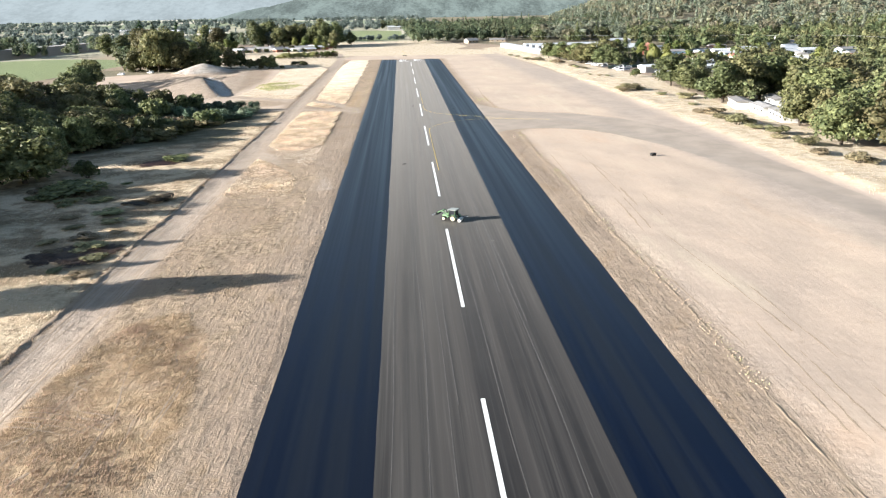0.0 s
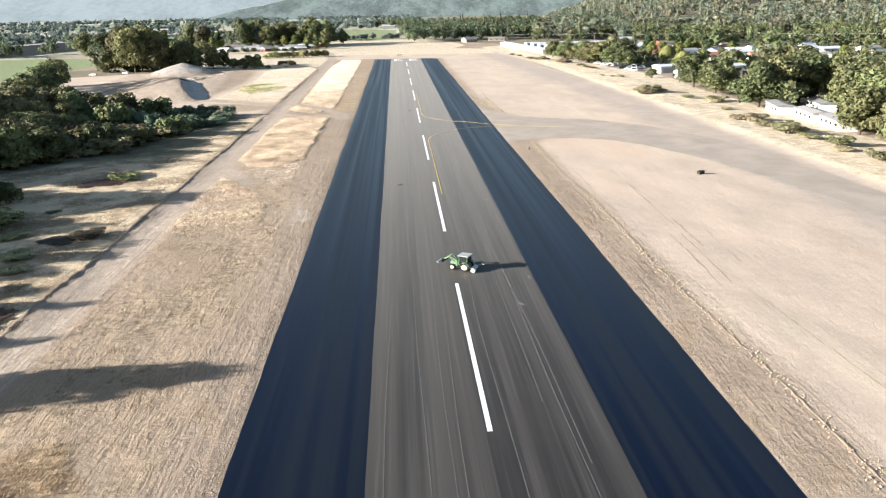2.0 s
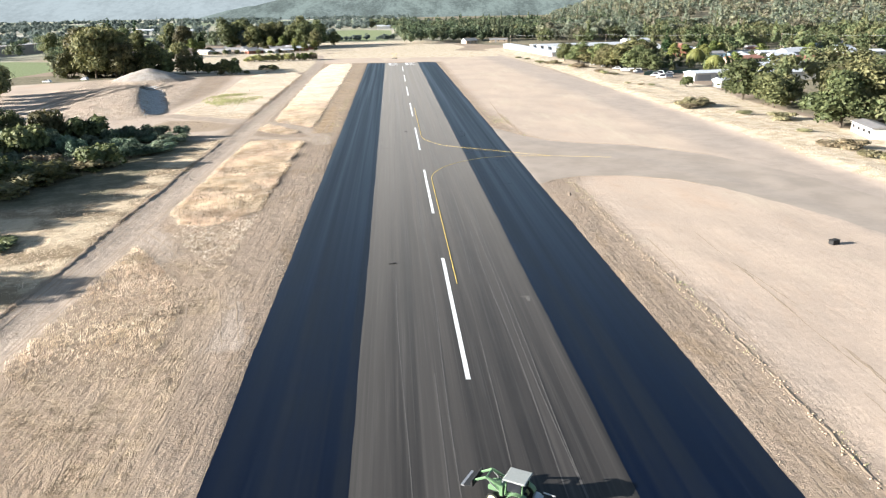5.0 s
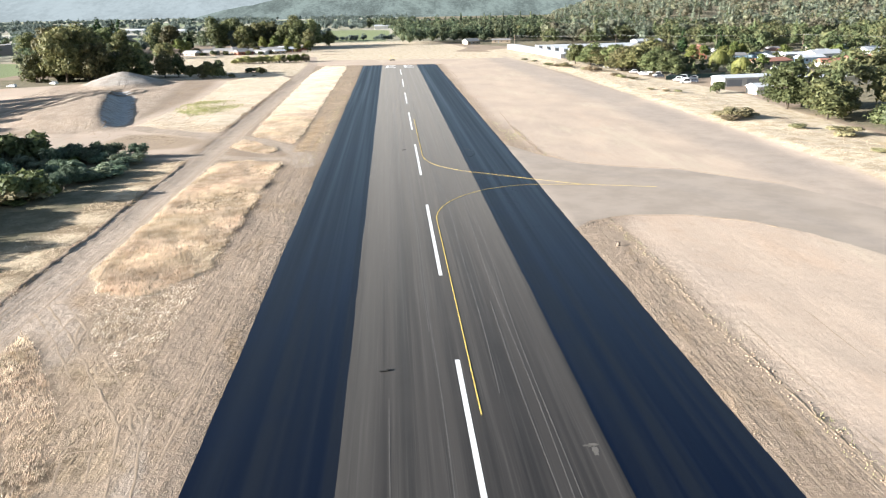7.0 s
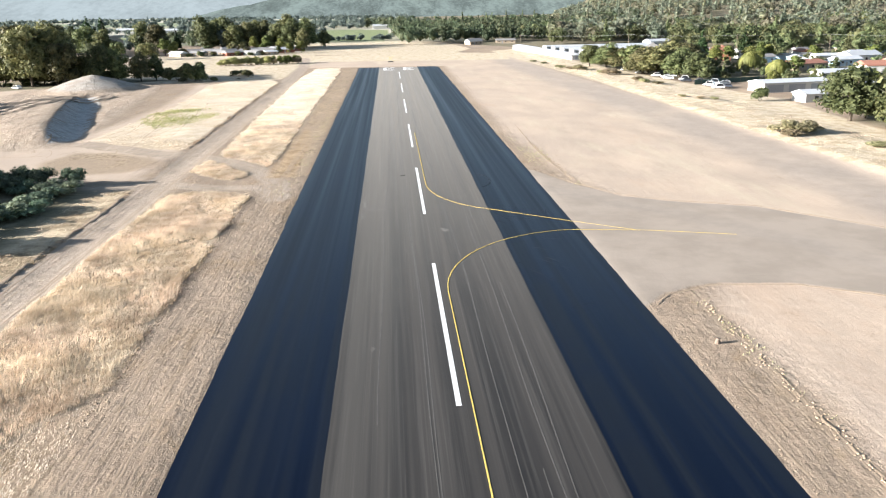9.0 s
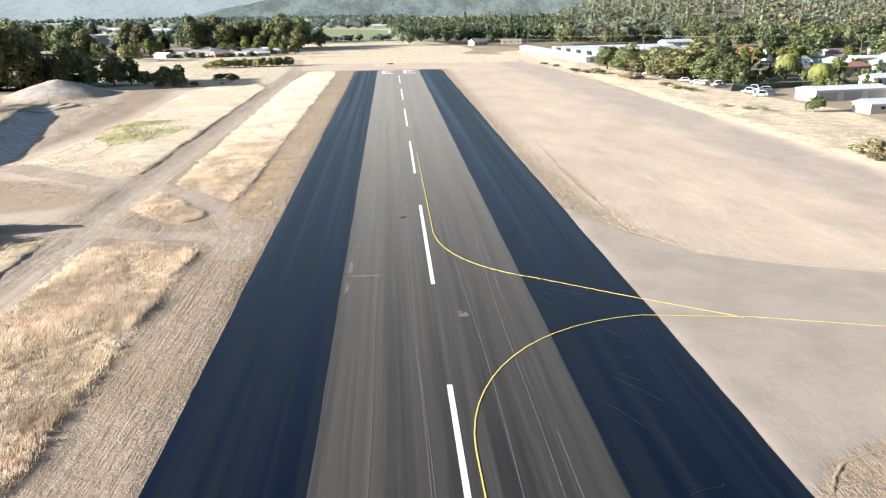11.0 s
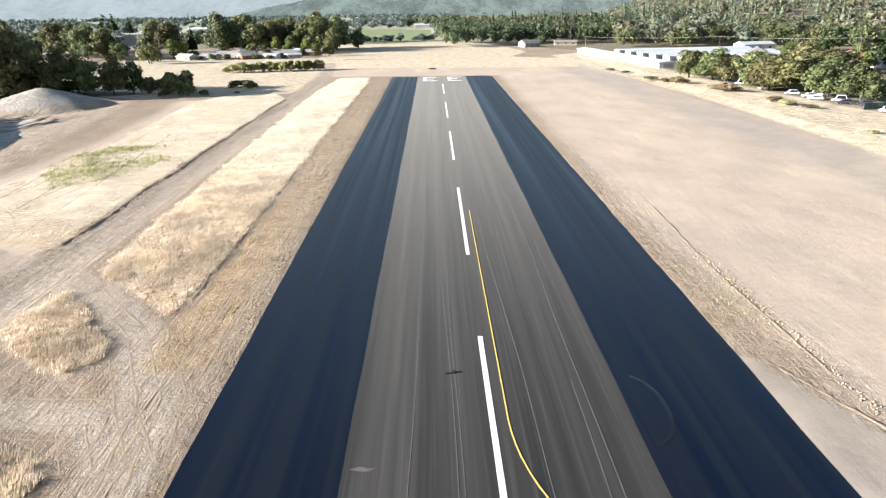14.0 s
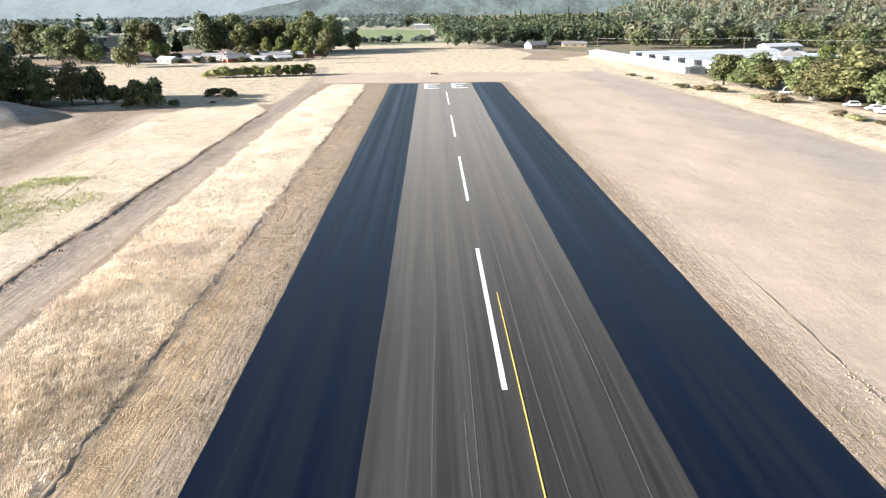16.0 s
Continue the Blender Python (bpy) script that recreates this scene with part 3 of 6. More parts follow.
def build_ground():
    xs, ys = spread(-4400, 4400, -150, 130, 2.0), spread(-900, 4600, -30, 640, 2.0)
    X, Y = np.meshgrid(xs, ys)
    Z = terrain(X, Y)
    # the bed under the pavement lies lower
    Z = np.where((np.abs(X) < 21.2) & (Y < 581), -0.35, Z)
    nx, ny = len(xs), len(ys)
    i = np.arange(nx * ny).reshape(ny, nx)
    faces = np.stack([i[:-1, :-1], i[:-1, 1:], i[1:, 1:], i[1:, :-1]], -1).reshape(-1, 4)
    me = big_mesh("ground", np.stack([X, Y, Z], -1).reshape(-1, 3), faces, GROUND)
    me.polygons.foreach_set("use_smooth", [True] * len(me.polygons))
    x, y = X.ravel(), Y.ravel()
    zones = {
        "grass": [STRIP_FAR, STRIP_ISLE, STRIP_NEAR, FIELD_B], "field": [VERGE, FIELD_C, OUTFIELD, [(-55, 640), (70, 625), (76, 690), (40, 712), (-60, 705)]], "weedy": [FIELD_A],
        "rough": [ROUGH_A, ROUGH_C, ROUGH_E, TONGUE, TILLED, FIELD_D], "spoil": [SPOIL], "grit": [GRIT], "cone": [[(-134 + 18 * math.cos(q * 0.5236), 493 + 20 * math.sin(q * 0.5236)) for q in range(12)]], "tawny": [TAWNY_PATCH, [(-30, 299), (-24.5, 299), (-25.5, 345), (-28, 362), (-30, 350)]],
        "road": [TRACK, CROSS_A, CROSS_B, CROSS_C, CROSS_D, CROSS_E], "apron": [APRON],
        "old": [OLD_TAXIWAY], "worn": [ARC], "pan": [PAN, [(-110, 318), (-150, 330), (-190, 420), (-200, 500), (-165, 510), (-158, 430), (-120, 345)], [(-20, 586), (-58, 590), (-62, 690), (-30, 705), (40, 700), (90, 690), (84, 580)], [(-56, 300), (-120, 312), (-115, 336), (-90, 345), (-84, 420), (-92, 505), (-84, 505), (-56, 332)]], "wood": [WOOD_LEFT, WOOD_TOWN, WOOD_ROW],
        "green": [GREEN_A, GREEN_B, GREEN_C],
    }
    for name, polys in zones.items():
        d = np.max([inside_distance(x, y, p) for p in polys], axis=0)
        if name in ("grass", "field", "weedy"):
            d = np.minimum(d, -np.max([inside_distance(x, y, p) for p in (TRACK, CROSS_A, CROSS_B, CROSS_C, CROSS_D)], axis=0))
        me.attributes.new(name, 'FLOAT', 'POINT').data.foreach_set("value", np.clip(d, -60, 60).astype(np.float32))
    far = np.maximum(np.maximum(y - 900, -x - 260), -200)
    far = np.minimum(far, 90 - x)
    me.attributes.new("far", 'FLOAT', 'POINT').data.foreach_set("value", far.astype(np.float32))
    me.attributes.new("ripe", 'FLOAT', 'POINT').data.foreach_set("value", np.clip(348 - y, -60, 60).astype(np.float32))
    return tagged(new("ground", me), "dusty tan earth with dry golden grass and graded tracks", "ground", kind="structure")


ground = build_ground()


# ---- runway ----
def slab(name, x_lo, x_hi, y0, y1, top, material, parent, label, wobble=(0.0, 0.0), step=4.0, corner=0.0):
    """A strip of paving with slightly uneven long edges."""
    ys = np.arange(y0, y1 + 0.01, step)
    rnd = np.random.RandomState(int(abs(x_lo * 10) + abs(x_hi)))
    bm = bmesh.new()
    rows = []
    for y in ys:
        a = x_lo + wobble[0] * (0.6 * math.sin(y / 9.1) + 0.4 * math.sin(y / 3.7 + 1) + rnd.uniform(-0.5, 0.5))
        b = x_hi + wobble[1] * (0.6 * math.sin(y / 8.3 + 2) + 0.4 * math.sin(y / 3.1) + rnd.uniform(-0.5, 0.5))
        if corner and y > y1 - abs(corner):
            cut = abs(corner) * (1 - math.sqrt(max(0, 1 - ((y - y1 + abs(corner)) / abs(corner)) ** 2))) * 0.75
            if corner > 0:
                b -= cut
            else:
                a += cut
        rows.append([bm.verts.new(p) for p in ((a, y, -0.4), (a, y, top), (b, y, top), (b, y, -0.4))])
    for p, q in zip(rows, rows[1:]):
        for i in range(3):
            bm.faces.new((p[i], q[i], q[i + 1], p[i + 1]))
    bm.faces.new(rows[0])
    bm.faces.new(rows[-1][::-1])
    bmesh.ops.recalc_face_normals(bm, faces=bm.faces)
    return part(name, bm, material, parent, label)


runway = tagged(empty("runway"), "long asphalt runway with weathered middle and fresh black sealed sides", "runway", kind="structure")
slab("middle_lane", -10.6, 10.6, -160, 583, 0.02, ASPHALT, runway, "weathered grey asphalt", (0.05, 0.05))
slab("sealed_side", -21.8, -10.55, -160, 584, 0.012, SEAL, runway, "fresh black sealcoat", (0.07, 0.0), 2.5, -1.5)
slab("sealed_side", 10.55, 22.4, -160, 583, 0.012, SEAL, runway, "fresh black sealcoat", (0.0, 0.07), 2.5, 6.0)
for k in range(-2, 10):
    top = 0.16 + 60.96 * k
    part("centre_stripe", box(-0.23, 0.23, top - 36.58, top, 0.0, 0.027), WHITE_PAINT, runway, "bright white painted stripe")


def ribbon(points, width, z, parent, material, name, label):
    """A painted line along points of the plan."""
    bm = bmesh.new()
    rows = []
    pts = [Vector(p) for p in points]
    for i, p in enumerate(pts):
        d = (pts[min(i + 1, len(pts) - 1)] - pts[max(i - 1, 0)]).normalized()
        n = Vector((-d.y, d.x)) * width / 2
        rows.append([bm.verts.new((*(p + n), z)), bm.verts.new((*(p - n), z)), bm.verts.new((*(p - n), z - 0.02)), bm.verts.new((*(p + n), z - 0.02))])
    for a, b in zip(rows, rows[1:]):
        for i in range(4):
            bm.faces.new((a[i], a[(i + 1) % 4], b[(i + 1) % 4], b[i]))
    bmesh.ops.recalc_face_normals(bm, faces=bm.faces)
    return part(name, bm, material, parent, label)


def bezier(a, b, c, d, n=14):
    a, b, c, d = (Vector(q) for q in (a, b, c, d))
    return [a * (1 - t) ** 3 + b * 3 * t * (1 - t) ** 2 + c * 3 * t * t * (1 - t) + d * t ** 3 for t in (i / n for i in range(n + 1))]


ribbon([(1.15, 172.5), (1.15, 200), (1.15, 233)] + bezier((1.15, 234), (1.2, 244), (8, 255.8), (21, 256.9)) + [(32, 255.2), (44, 251.5)], 0.115, 0.05, runway, YELLOW_PAINT, "taxi_line", "yellow painted lead-in line")
ribbon([(1.2, 350.5), (1.2, 320), (1.2, 291)] + bezier((1.2, 290), (1.3, 282), (4, 274), (12, 269.2)) + [(22, 261.6), (31, 255.2)], 0.115, 0.05, runway, YELLOW_PAINT, "taxi_line", "yellow painted lead-in line")


def numeral(x, y, w, length):
    """A blocky figure 3, read from the far end of the runway."""
    a, b, t = w / 2, length / 2, 2.0
    pts = [(-a, -b), (a, -b), (a, -b + t), (-a + 1.5, -b + t), (-a + 1.5, -t / 2), (a * 0.55, -t / 2), (a * 0.55, t / 2), (-a + 1.5, t / 2), (-a + 1.5, b - t), (a, b - t), (a, b), (-a, b)]
    part("numeral", prism([(x + u, y + v) for u, v in pts], 0.0, 0.027), WHITE_PAINT, runway, "white painted figure 3")


# streaks that the sprayer left, and dusty scuffs
for x0, y0, y1, sway in ((-6.4, -60, 180, 0.8), (-6.1, 205, 440, 0.6), (-3.1, -60, 150, 0.5), (-2.4, 60, 582, 0.3), (-2.9, 190, 330, 0.5), (2.6, -60, 160, 1.0), (2.9, 176, 400, 0.8), (6.7, -40, 300, 0.5), (7.6, 80, 240, 0.8), (7.2, 265, 520, 0.7), (-8.8, 0, 120, 0.4), (5.1, 90, 200, 0.4)):
    pts = [(x0 + sway * math.sin(y / 47 + x0) + 0.12 * math.sin(y / 9 + 2 * x0), y) for y in range(y0, y1, 4)]
    ribbon(pts, 0.09, 0.03, runway, STREAK, "spray_streak", "pale streak on the asphalt")


def scuff(x, y, lx, ly, seed):
    """A ragged dusty mark on the asphalt."""
    rnd = random.Random(seed)
    n = 18
    pts = []
    for i in range(n):
        a = 2 * math.pi * i / n
        r = rnd.uniform(0.45, 1.1)
        pts.append((x + lx * r * math.cos(a), y + ly * r * math.sin(a)))
    part("scuff", prism(pts, 0.0, 0.031), SCUFF, runway, "dusty scuff on the asphalt")


for i, (x, y, lx, ly) in enumerate(((-8, 272.1, 2.6, 0.35), (-9.8, 275, 0.35, 3.0), (-9.3, 284, 0.9, 0.3), (2.7, 259, 0.7, 0.8), (7.4, 114.1, 0.5, 0.6), (9.2, 167, 0.7, 0.3), (9.35, 166.3, 0.3, 0.9), (10, 123.4, 0.25, 1.0), (-7.4, 219, 0.3, 0.8), (2.4, 259.8, 0.5, 0.3), (-9.9, 268, 0.3, 2.0))):
    scuff(x, y, lx, ly, i)

numeral(-5.2, 570, 6.0, 18)
numeral(5.4, 570, 6.0, 18)


# thin scratches of turning tyres on the fresh seal
_r = random.Random(12)
for x, y, dx, dy in [(11.4, 270.6, 7, -5), (12.2, 272.4, 8, -5.4), (11.9, 265.7, 4.3, -2.5), (12.6, 267, 4, -2.2), (13.2, 265.5, 3.4, -2.4), (12.3, 264.2, 3.8, -2)] + [(10.9 + _r.uniform(0, 9), 226 + _r.uniform(0, 45), _r.uniform(-1, 4), _r.uniform(-5, 1)) for _ in range(16)]:
    ribbon([(x + dx * q, y + dy * q + 0.25 * math.sin(3.1 * q)) for q in (0, 0.25, 0.5, 0.75, 1)], 0.05, 0.022, runway, SCRATCH, "tyre_scratch", "thin pale tyre scratch on the seal")
for k in range(3):
    ribbon([(10.9 + 2.6 * math.sin(q) + 0.12 * k, 291.5 - 5.5 * math.cos(q)) for q in (0.2 + 0.28 * i for i in range(10))], 0.035, 0.022 + 0.003 * k, runway, SCRATCH, "tyre_scratch", "curved pale tyre scratch on the seal")


# ---- far hills ----
def hill_ring(name, radius, az0, az1, profile, material, label, rough):
    """A range of hills round the valley: a slope that rises outward."""
    bm = bmesh.new()
    cols = []
    n = 160
    for i in range(n + 1):
        az = az0 + (az1 - az0) * i / n
        h = np.interp(az, [p[0] for p in profile], [p[1] for p in profile])
        col = []
        for j in range(9):
            f = j / 8
            r = radius + 420 * f
            z = -6 + h * f ** 0.8 * (1 + rough * noise.noise((az * 0.35, f * 2.2, 1.7)) + 0.4 * rough * noise.noise((az * 1.6, f * 6, 4.1)))
            a = radians(az)
            col.append(bm.verts.new((r * math.sin(a), r * math.cos(a), z)))
        cols.append(col)
    for p, q in zip(cols, cols[1:]):
        for j in range(8):
            bm.faces.new((p[j], q[j], q[j + 1], p[j + 1]))
    bmesh.ops.recalc_face_normals(bm, faces=bm.faces)
    ob = part(name, bm, material, None, smooth=True)
    return tagged(ob, label, "hills", kind="structure")


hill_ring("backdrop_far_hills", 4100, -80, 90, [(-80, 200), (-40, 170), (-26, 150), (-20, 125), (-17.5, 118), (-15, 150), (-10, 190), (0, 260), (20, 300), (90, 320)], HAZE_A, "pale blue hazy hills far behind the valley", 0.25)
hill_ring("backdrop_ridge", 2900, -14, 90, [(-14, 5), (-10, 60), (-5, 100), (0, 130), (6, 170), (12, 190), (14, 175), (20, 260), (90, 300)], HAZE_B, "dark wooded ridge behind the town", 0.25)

# ---- trees ----
def ico(level):
    bm = bmesh.new()
    bmesh.ops.create_icosphere(bm, subdivisions=level, radius=1)
    v = np.array([q.co[:] for q in bm.verts])
    f = np.array([[q.index for q in p.verts] for p in bm.faces])
    bm.free()
    return v, f


ICO1, ICO2 = ico(1), ico(2)


def leaf_cards(rnd, centres, radii, count, size, flat=0.0):
    """Small leafy sprays (triangles) through the outer part of a crown's lobes."""
    centres, radii = np.asarray(centres, float), np.asarray(radii, float)
    w = (radii.prod(1)) ** (2 / 3)
    lobe = rnd.choice(len(centres), count, p=w / w.sum())
    d = rnd.normal(size=(count, 3))
    d /= np.linalg.norm(d, axis=1)[:, None]
    d[:, 2] = np.where(d[:, 2] < -0.6, -d[:, 2], d[:, 2])
    c = centres[lobe] + d * radii[lobe] * rnd.uniform(0.6, 1.0, (count, 1)) ** 0.7 * rnd.uniform(0.9, 1.15, (count, 1))
    nrm = d + rnd.normal(scale=0.55, size=(count, 3))
    nrm[:, 2] += flat
    nrm /= np.linalg.norm(nrm, axis=1)[:, None]
    up = rnd.normal(size=(count, 3))
    a = np.cross(nrm, up)
    a /= np.linalg.norm(a, axis=1)[:, None]
    b = np.cross(nrm, a)
    s = size * rnd.uniform(0.6, 1.5, (count, 1))
    q = np.stack([c - a * s - b * s * 0.6, c + a * s - b * s * rnd.uniform(0.2, 0.8, (count, 1)), c + b * s * rnd.uniform(0.7, 1.2, (count, 1))], 1)
    return q.reshape(-1, 3), np.arange(3 * count).reshape(-1, 3)


def cores(rnd, centres, radii, shrink, level=ICO1):
    """Lumpy inner masses that close a crown."""
    vs, fs, n = [], [], 0
    for c, r in zip(centres, radii):
        v = level[0] * (1 + rnd.uniform(-0.22, 0.22, (len(level[0]), 1))) * np.array(r) * shrink + np.array(c)
        vs.append(v)
        fs.append(level[1] + n)
        n += len(v)
    return np.concatenate(vs), np.concatenate(fs)


def joined(*pieces):
    vs, fs, n = [], [], 0
    for v, f in pieces:
        vs.append(v)
        fs.append(f + n)
        n += len(v)
    return np.concatenate(vs), np.concatenate(fs)


def trunk_bm(rnd, height, r, spread_to, n_limbs, start=0.35):
    bm = rod((0, 0, -0.4), (0.2, 0.1, height * 0.5), r, r * 0.6, 8)
    rod((0.2, 0.1, height * 0.5), (0.1, 0.3, height * 0.85), r * 0.6, r * 0.15, 6, bm)
    for i in range(n_limbs):
        a = i * 2.4 + rnd.uniform(-0.4, 0.4)
        z = height * rnd.uniform(start, 0.6)
        d = spread_to * rnd.uniform(0.55, 0.85)
        mid = (0.5 * d * math.cos(a), 0.5 * d * math.sin(a), z + 0.16 * height)
        rod((0.1, 0.1, z), mid, r * 0.4, r * 0.26, 6, bm)
        rod(mid, (d * math.cos(a), d * math.sin(a), z + 0.3 * height), r * 0.26, r * 0.07, 5, bm)
    return bm


def tree(name, seed, height, width, leaf, label, n=1100, size=0.42, low=0.22, lobes=13, category="tree"):
    """A broad-leaved tree 1:1 in metres: tapered trunk, limbs, and a crown of leafy lobes."""
    rnd = np.random.RandomState(seed)
    thing = tagged(empty(name), label, category)
    part("trunk", trunk_bm(rnd, height, 0.028 * height, width / 2, 5), BARK, thing)
    cs, rs = [], []
    for i in range(lobes):
        a, t = i * 2.4 + rnd.uniform(-0.5, 0.5), rnd.uniform(0, 1)
        z = height * (low + (0.86 - low) * t)
        belly = math.sin(math.pi * min(1, 0.22 + 0.72 * t)) ** 0.8
        d = 0.36 * width * belly * rnd.uniform(0.45, 1.0)
        r = width * rnd.uniform(0.15, 0.23)
        cs.append((d * math.cos(a), d * math.sin(a), z))
        rs.append((r, r * rnd.uniform(0.85, 1.1), r * rnd.uniform(0.65, 0.85)))
    cs.append((0, 0, height * 0.56))
    rs.append((width * 0.28, width * 0.28, height * 0.28))
    v, f = joined(leaf_cards(rnd, cs, rs, n, size, 0.3), cores(rnd, cs, rs, 0.58))
    crown = new("crown", big_mesh("crown", v, f, leaf))
    crown.parent = thing
    return thing


def conifer(name, seed, height, width, label):
    rnd = np.random.RandomState(seed)
    thing = tagged(empty(name), label, "tree")
    part("trunk", rod((0, 0, -0.4), (0, 0, height * 0.96), 0.022 * height, 0.04, 8), BARK, thing)
    cs, rs = [], []
    layers = 11
    for j in range(layers):
        t = j / (layers - 1)
        d = width * 0.36 * (1 - t) ** 0.85
        for i in range(max(1, int(6 * (1 - t)))):
            a = i * 2 * math.pi / max(1, int(6 * (1 - t))) + j * 0.7 + rnd.uniform(-0.3, 0.3)
            r = width * (0.2 - 0.13 * t)
            cs.append((d * math.cos(a) * rnd.uniform(0.7, 1.1), d * math.sin(a) * rnd.uniform(0.7, 1.1), height * (0.14 + 0.83 * t)))
            rs.append((r, r, r * 0.6 + 0.3))
    v, f = joined(leaf_cards(rnd, cs, rs, 2400, 0.42, -0.2), cores(rnd, cs, rs, 0.5))
    crown = new("crown", big_mesh("crown", v, f, PINE))
    crown.parent = thing
    return thing


def weeping(name, seed, height, width, label):
    """A willow: a dome of hanging strands."""
    rnd = np.random.RandomState(seed)
    thing = tagged(empty(name), label, "tree")
    part("trunk", trunk_bm(rnd, height, 0.35, width / 2, 5), BARK, thing)
    n = 800
    a, q = rnd.uniform(0, 2 * math.pi, n), np.sqrt(rnd.uniform(0.05, 1, n))
    top = height * (1 - 0.35 * q ** 2) * rnd.uniform(0.92, 1.02, n)
    ln = height * rnd.uniform(0.2, 0.6, n) * (0.4 + 0.6 * q)
    x, y = q * width / 2 * np.cos(a), q * width / 2 * np.sin(a)
    tx, ty = -np.sin(a) * 0.28, np.cos(a) * 0.28
    out = 1.08
    v = np.stack([np.stack([x - tx, y - ty, top], 1), np.stack([x + tx, y + ty, top], 1), np.stack([x * out, y * out, np.maximum(top - ln, 0.5)], 1)], 1).reshape(-1, 3)
    f = np.arange(3 * n).reshape(-1, 3)
    c = [(0, 0, height * 0.62)]
    r = [(width * 0.36, width * 0.36, height * 0.34)]
    v, f = joined((v, f), cores(rnd, c, r, 0.9, ICO2), leaf_cards(rnd, c, [(width * 0.42, width * 0.42, height * 0.36)], 600, 0.3))
    crown = new("crown", big_mesh("crown", v, f, SPRING))
    crown.parent = thing
    return thing


def shrub(name, seed, height, width, leaf, label, n=420, size=0.25):
    rnd = np.random.RandomState(seed)
    thing = tagged(empty(name), label, "shrub")
    bm = bmesh.new()
    for i in range(6):
        a = i * 1.05
        rod((0.1 * math.cos(a), 0.1 * math.sin(a), -0.2), (width * 0.3 * math.cos(a), width * 0.3 * math.sin(a), height * 0.7), 0.06, 0.02, 5, bm)
    part("branchwork", bm, BARK, thing)
    cs, rs = [], []
    for i in range(9):
        a = i * 2.4
        d = width * 0.32 * rnd.uniform(0.3, 1)
        r = width * rnd.uniform(0.14, 0.24)
        cs.append((d * math.cos(a), d * math.sin(a), height * rnd.uniform(0.3, 0.72)))
        rs.append((r, r, min(r, height * 0.3)))
    v, f = joined(leaf_cards(rnd, cs, rs, n, size, 0.2), cores(rnd, cs, rs, 0.5))
    crown = new("foliage", big_mesh("foliage", v, f, leaf))
    crown.parent = thing
    return thing


class Stock:
    """Gives out copies of a few built trees; the first of each is used too."""
    def __init__(self, protos, size, wide):
        self.p, self.size, self.wide, self.used = protos, size, wide, set()

    def place(self, x, y, h, w, turn, which, z=None):
        ob = self.p[which % len(self.p)]
        g = float(terrain(x, y)) - 0.05 if z is None else z
        m = Matrix.LocRotScale((x, y, g), Euler((0, 0, turn)), (w / self.wide, w / self.wide, h / self.size))
        if ob.name in self.used:
            return copy_thing(ob, m)
        self.used.add(ob.name)
        ob.matrix_basis = m
        return ob


OAKS = Stock([tree("oak_tree", s, 12, 12, OAK, "dark green spreading oak tree in dry ground", low=0.16, lobes=20, n=3900, size=0.3) for s in (3, 11, 23, 31, 47)], 13.2, 12.5)
FRESH = Stock([tree("garden_tree", s, 10, 8, SPRING, "bright yellow-green garden tree", low=0.15, n=1900, size=0.3) for s in (5, 17)], 10, 8)
PINES = Stock([conifer("conifer_tree", s, 18, 8, "tall dark conifer tree") for s in (7, 19)], 18, 8)
WILLOWS = Stock([weeping("willow_tree", s, 9, 9, "bright green weeping willow") for s in (9,)], 9, 9)
SHRUBS = Stock([shrub("shrub", s, 3, 5, WEED, "olive-green weedy shrub on the dry verge", 850, 0.2) for s in (2, 12)], 3, 5)
GREYS = Stock([shrub("willow_shrub", s, 4, 6, GREY_SHRUB, "grey-green willow shrub in a thicket", 1500, 0.18) for s in (4, 14)], 4, 6)
PALE_SHRUBS = Stock([shrub("pale_shrub", s, 3, 5, GOLD_WEED, "pale yellow-green willow scrub beyond the dry field", 850, 0.2) for s in (22,)], 3, 5)
DARKS = Stock([shrub("dark_shrub", s, 3, 4, OAK, "dark green rounded bush", 900, 0.2) for s in (6, 16)], 3, 4)

BRUSH_PILES = Stock([shrub("brush_pile", s, 3, 4, DEAD_BRUSH, "low pile of dark dead brush on dry grass", 900, 0.16) for s in (26,)], 3, 4)

rng = random.Random(5)


def plant(stock, rows):
    for i, (x, y, h, w) in enumerate(rows):
        stock.place(x, y, h, w, rng.uniform(0, 6.28), rng.randrange(8))


# oaks along the town side of the verge
plant(OAKS, [(112, 190, 17, 18), (125, 183, 16, 17), (116, 205, 15, 15), (118, 224, 16, 17), (130, 232, 17, 18), (124, 212, 14, 15), (132, 205, 18, 18),
             (118, 283, 15.5, 18), (127, 287, 17, 17), (137, 292, 20, 20), (148, 285, 19, 19), (142, 268, 14, 15), (152, 262, 17, 17),
             (121, 327, 10.5, 13), (129, 333, 10, 12), (121, 350, 14.5, 15), (128, 354, 11, 11), (140, 318, 15, 16), (152, 330, 15, 16),
             (112, 566, 10, 9), (111, 538, 12, 15), (107, 541, 11, 13), (115, 519, 12.5, 15), (119, 500, 12, 15), (114, 505, 11, 14), (124, 484, 11.5, 13), (127, 470, 10.5, 11), (119, 512, 12, 15),
             (100.5, 550, 11, 11), (133, 500, 14, 15), (137, 525, 14, 15)])
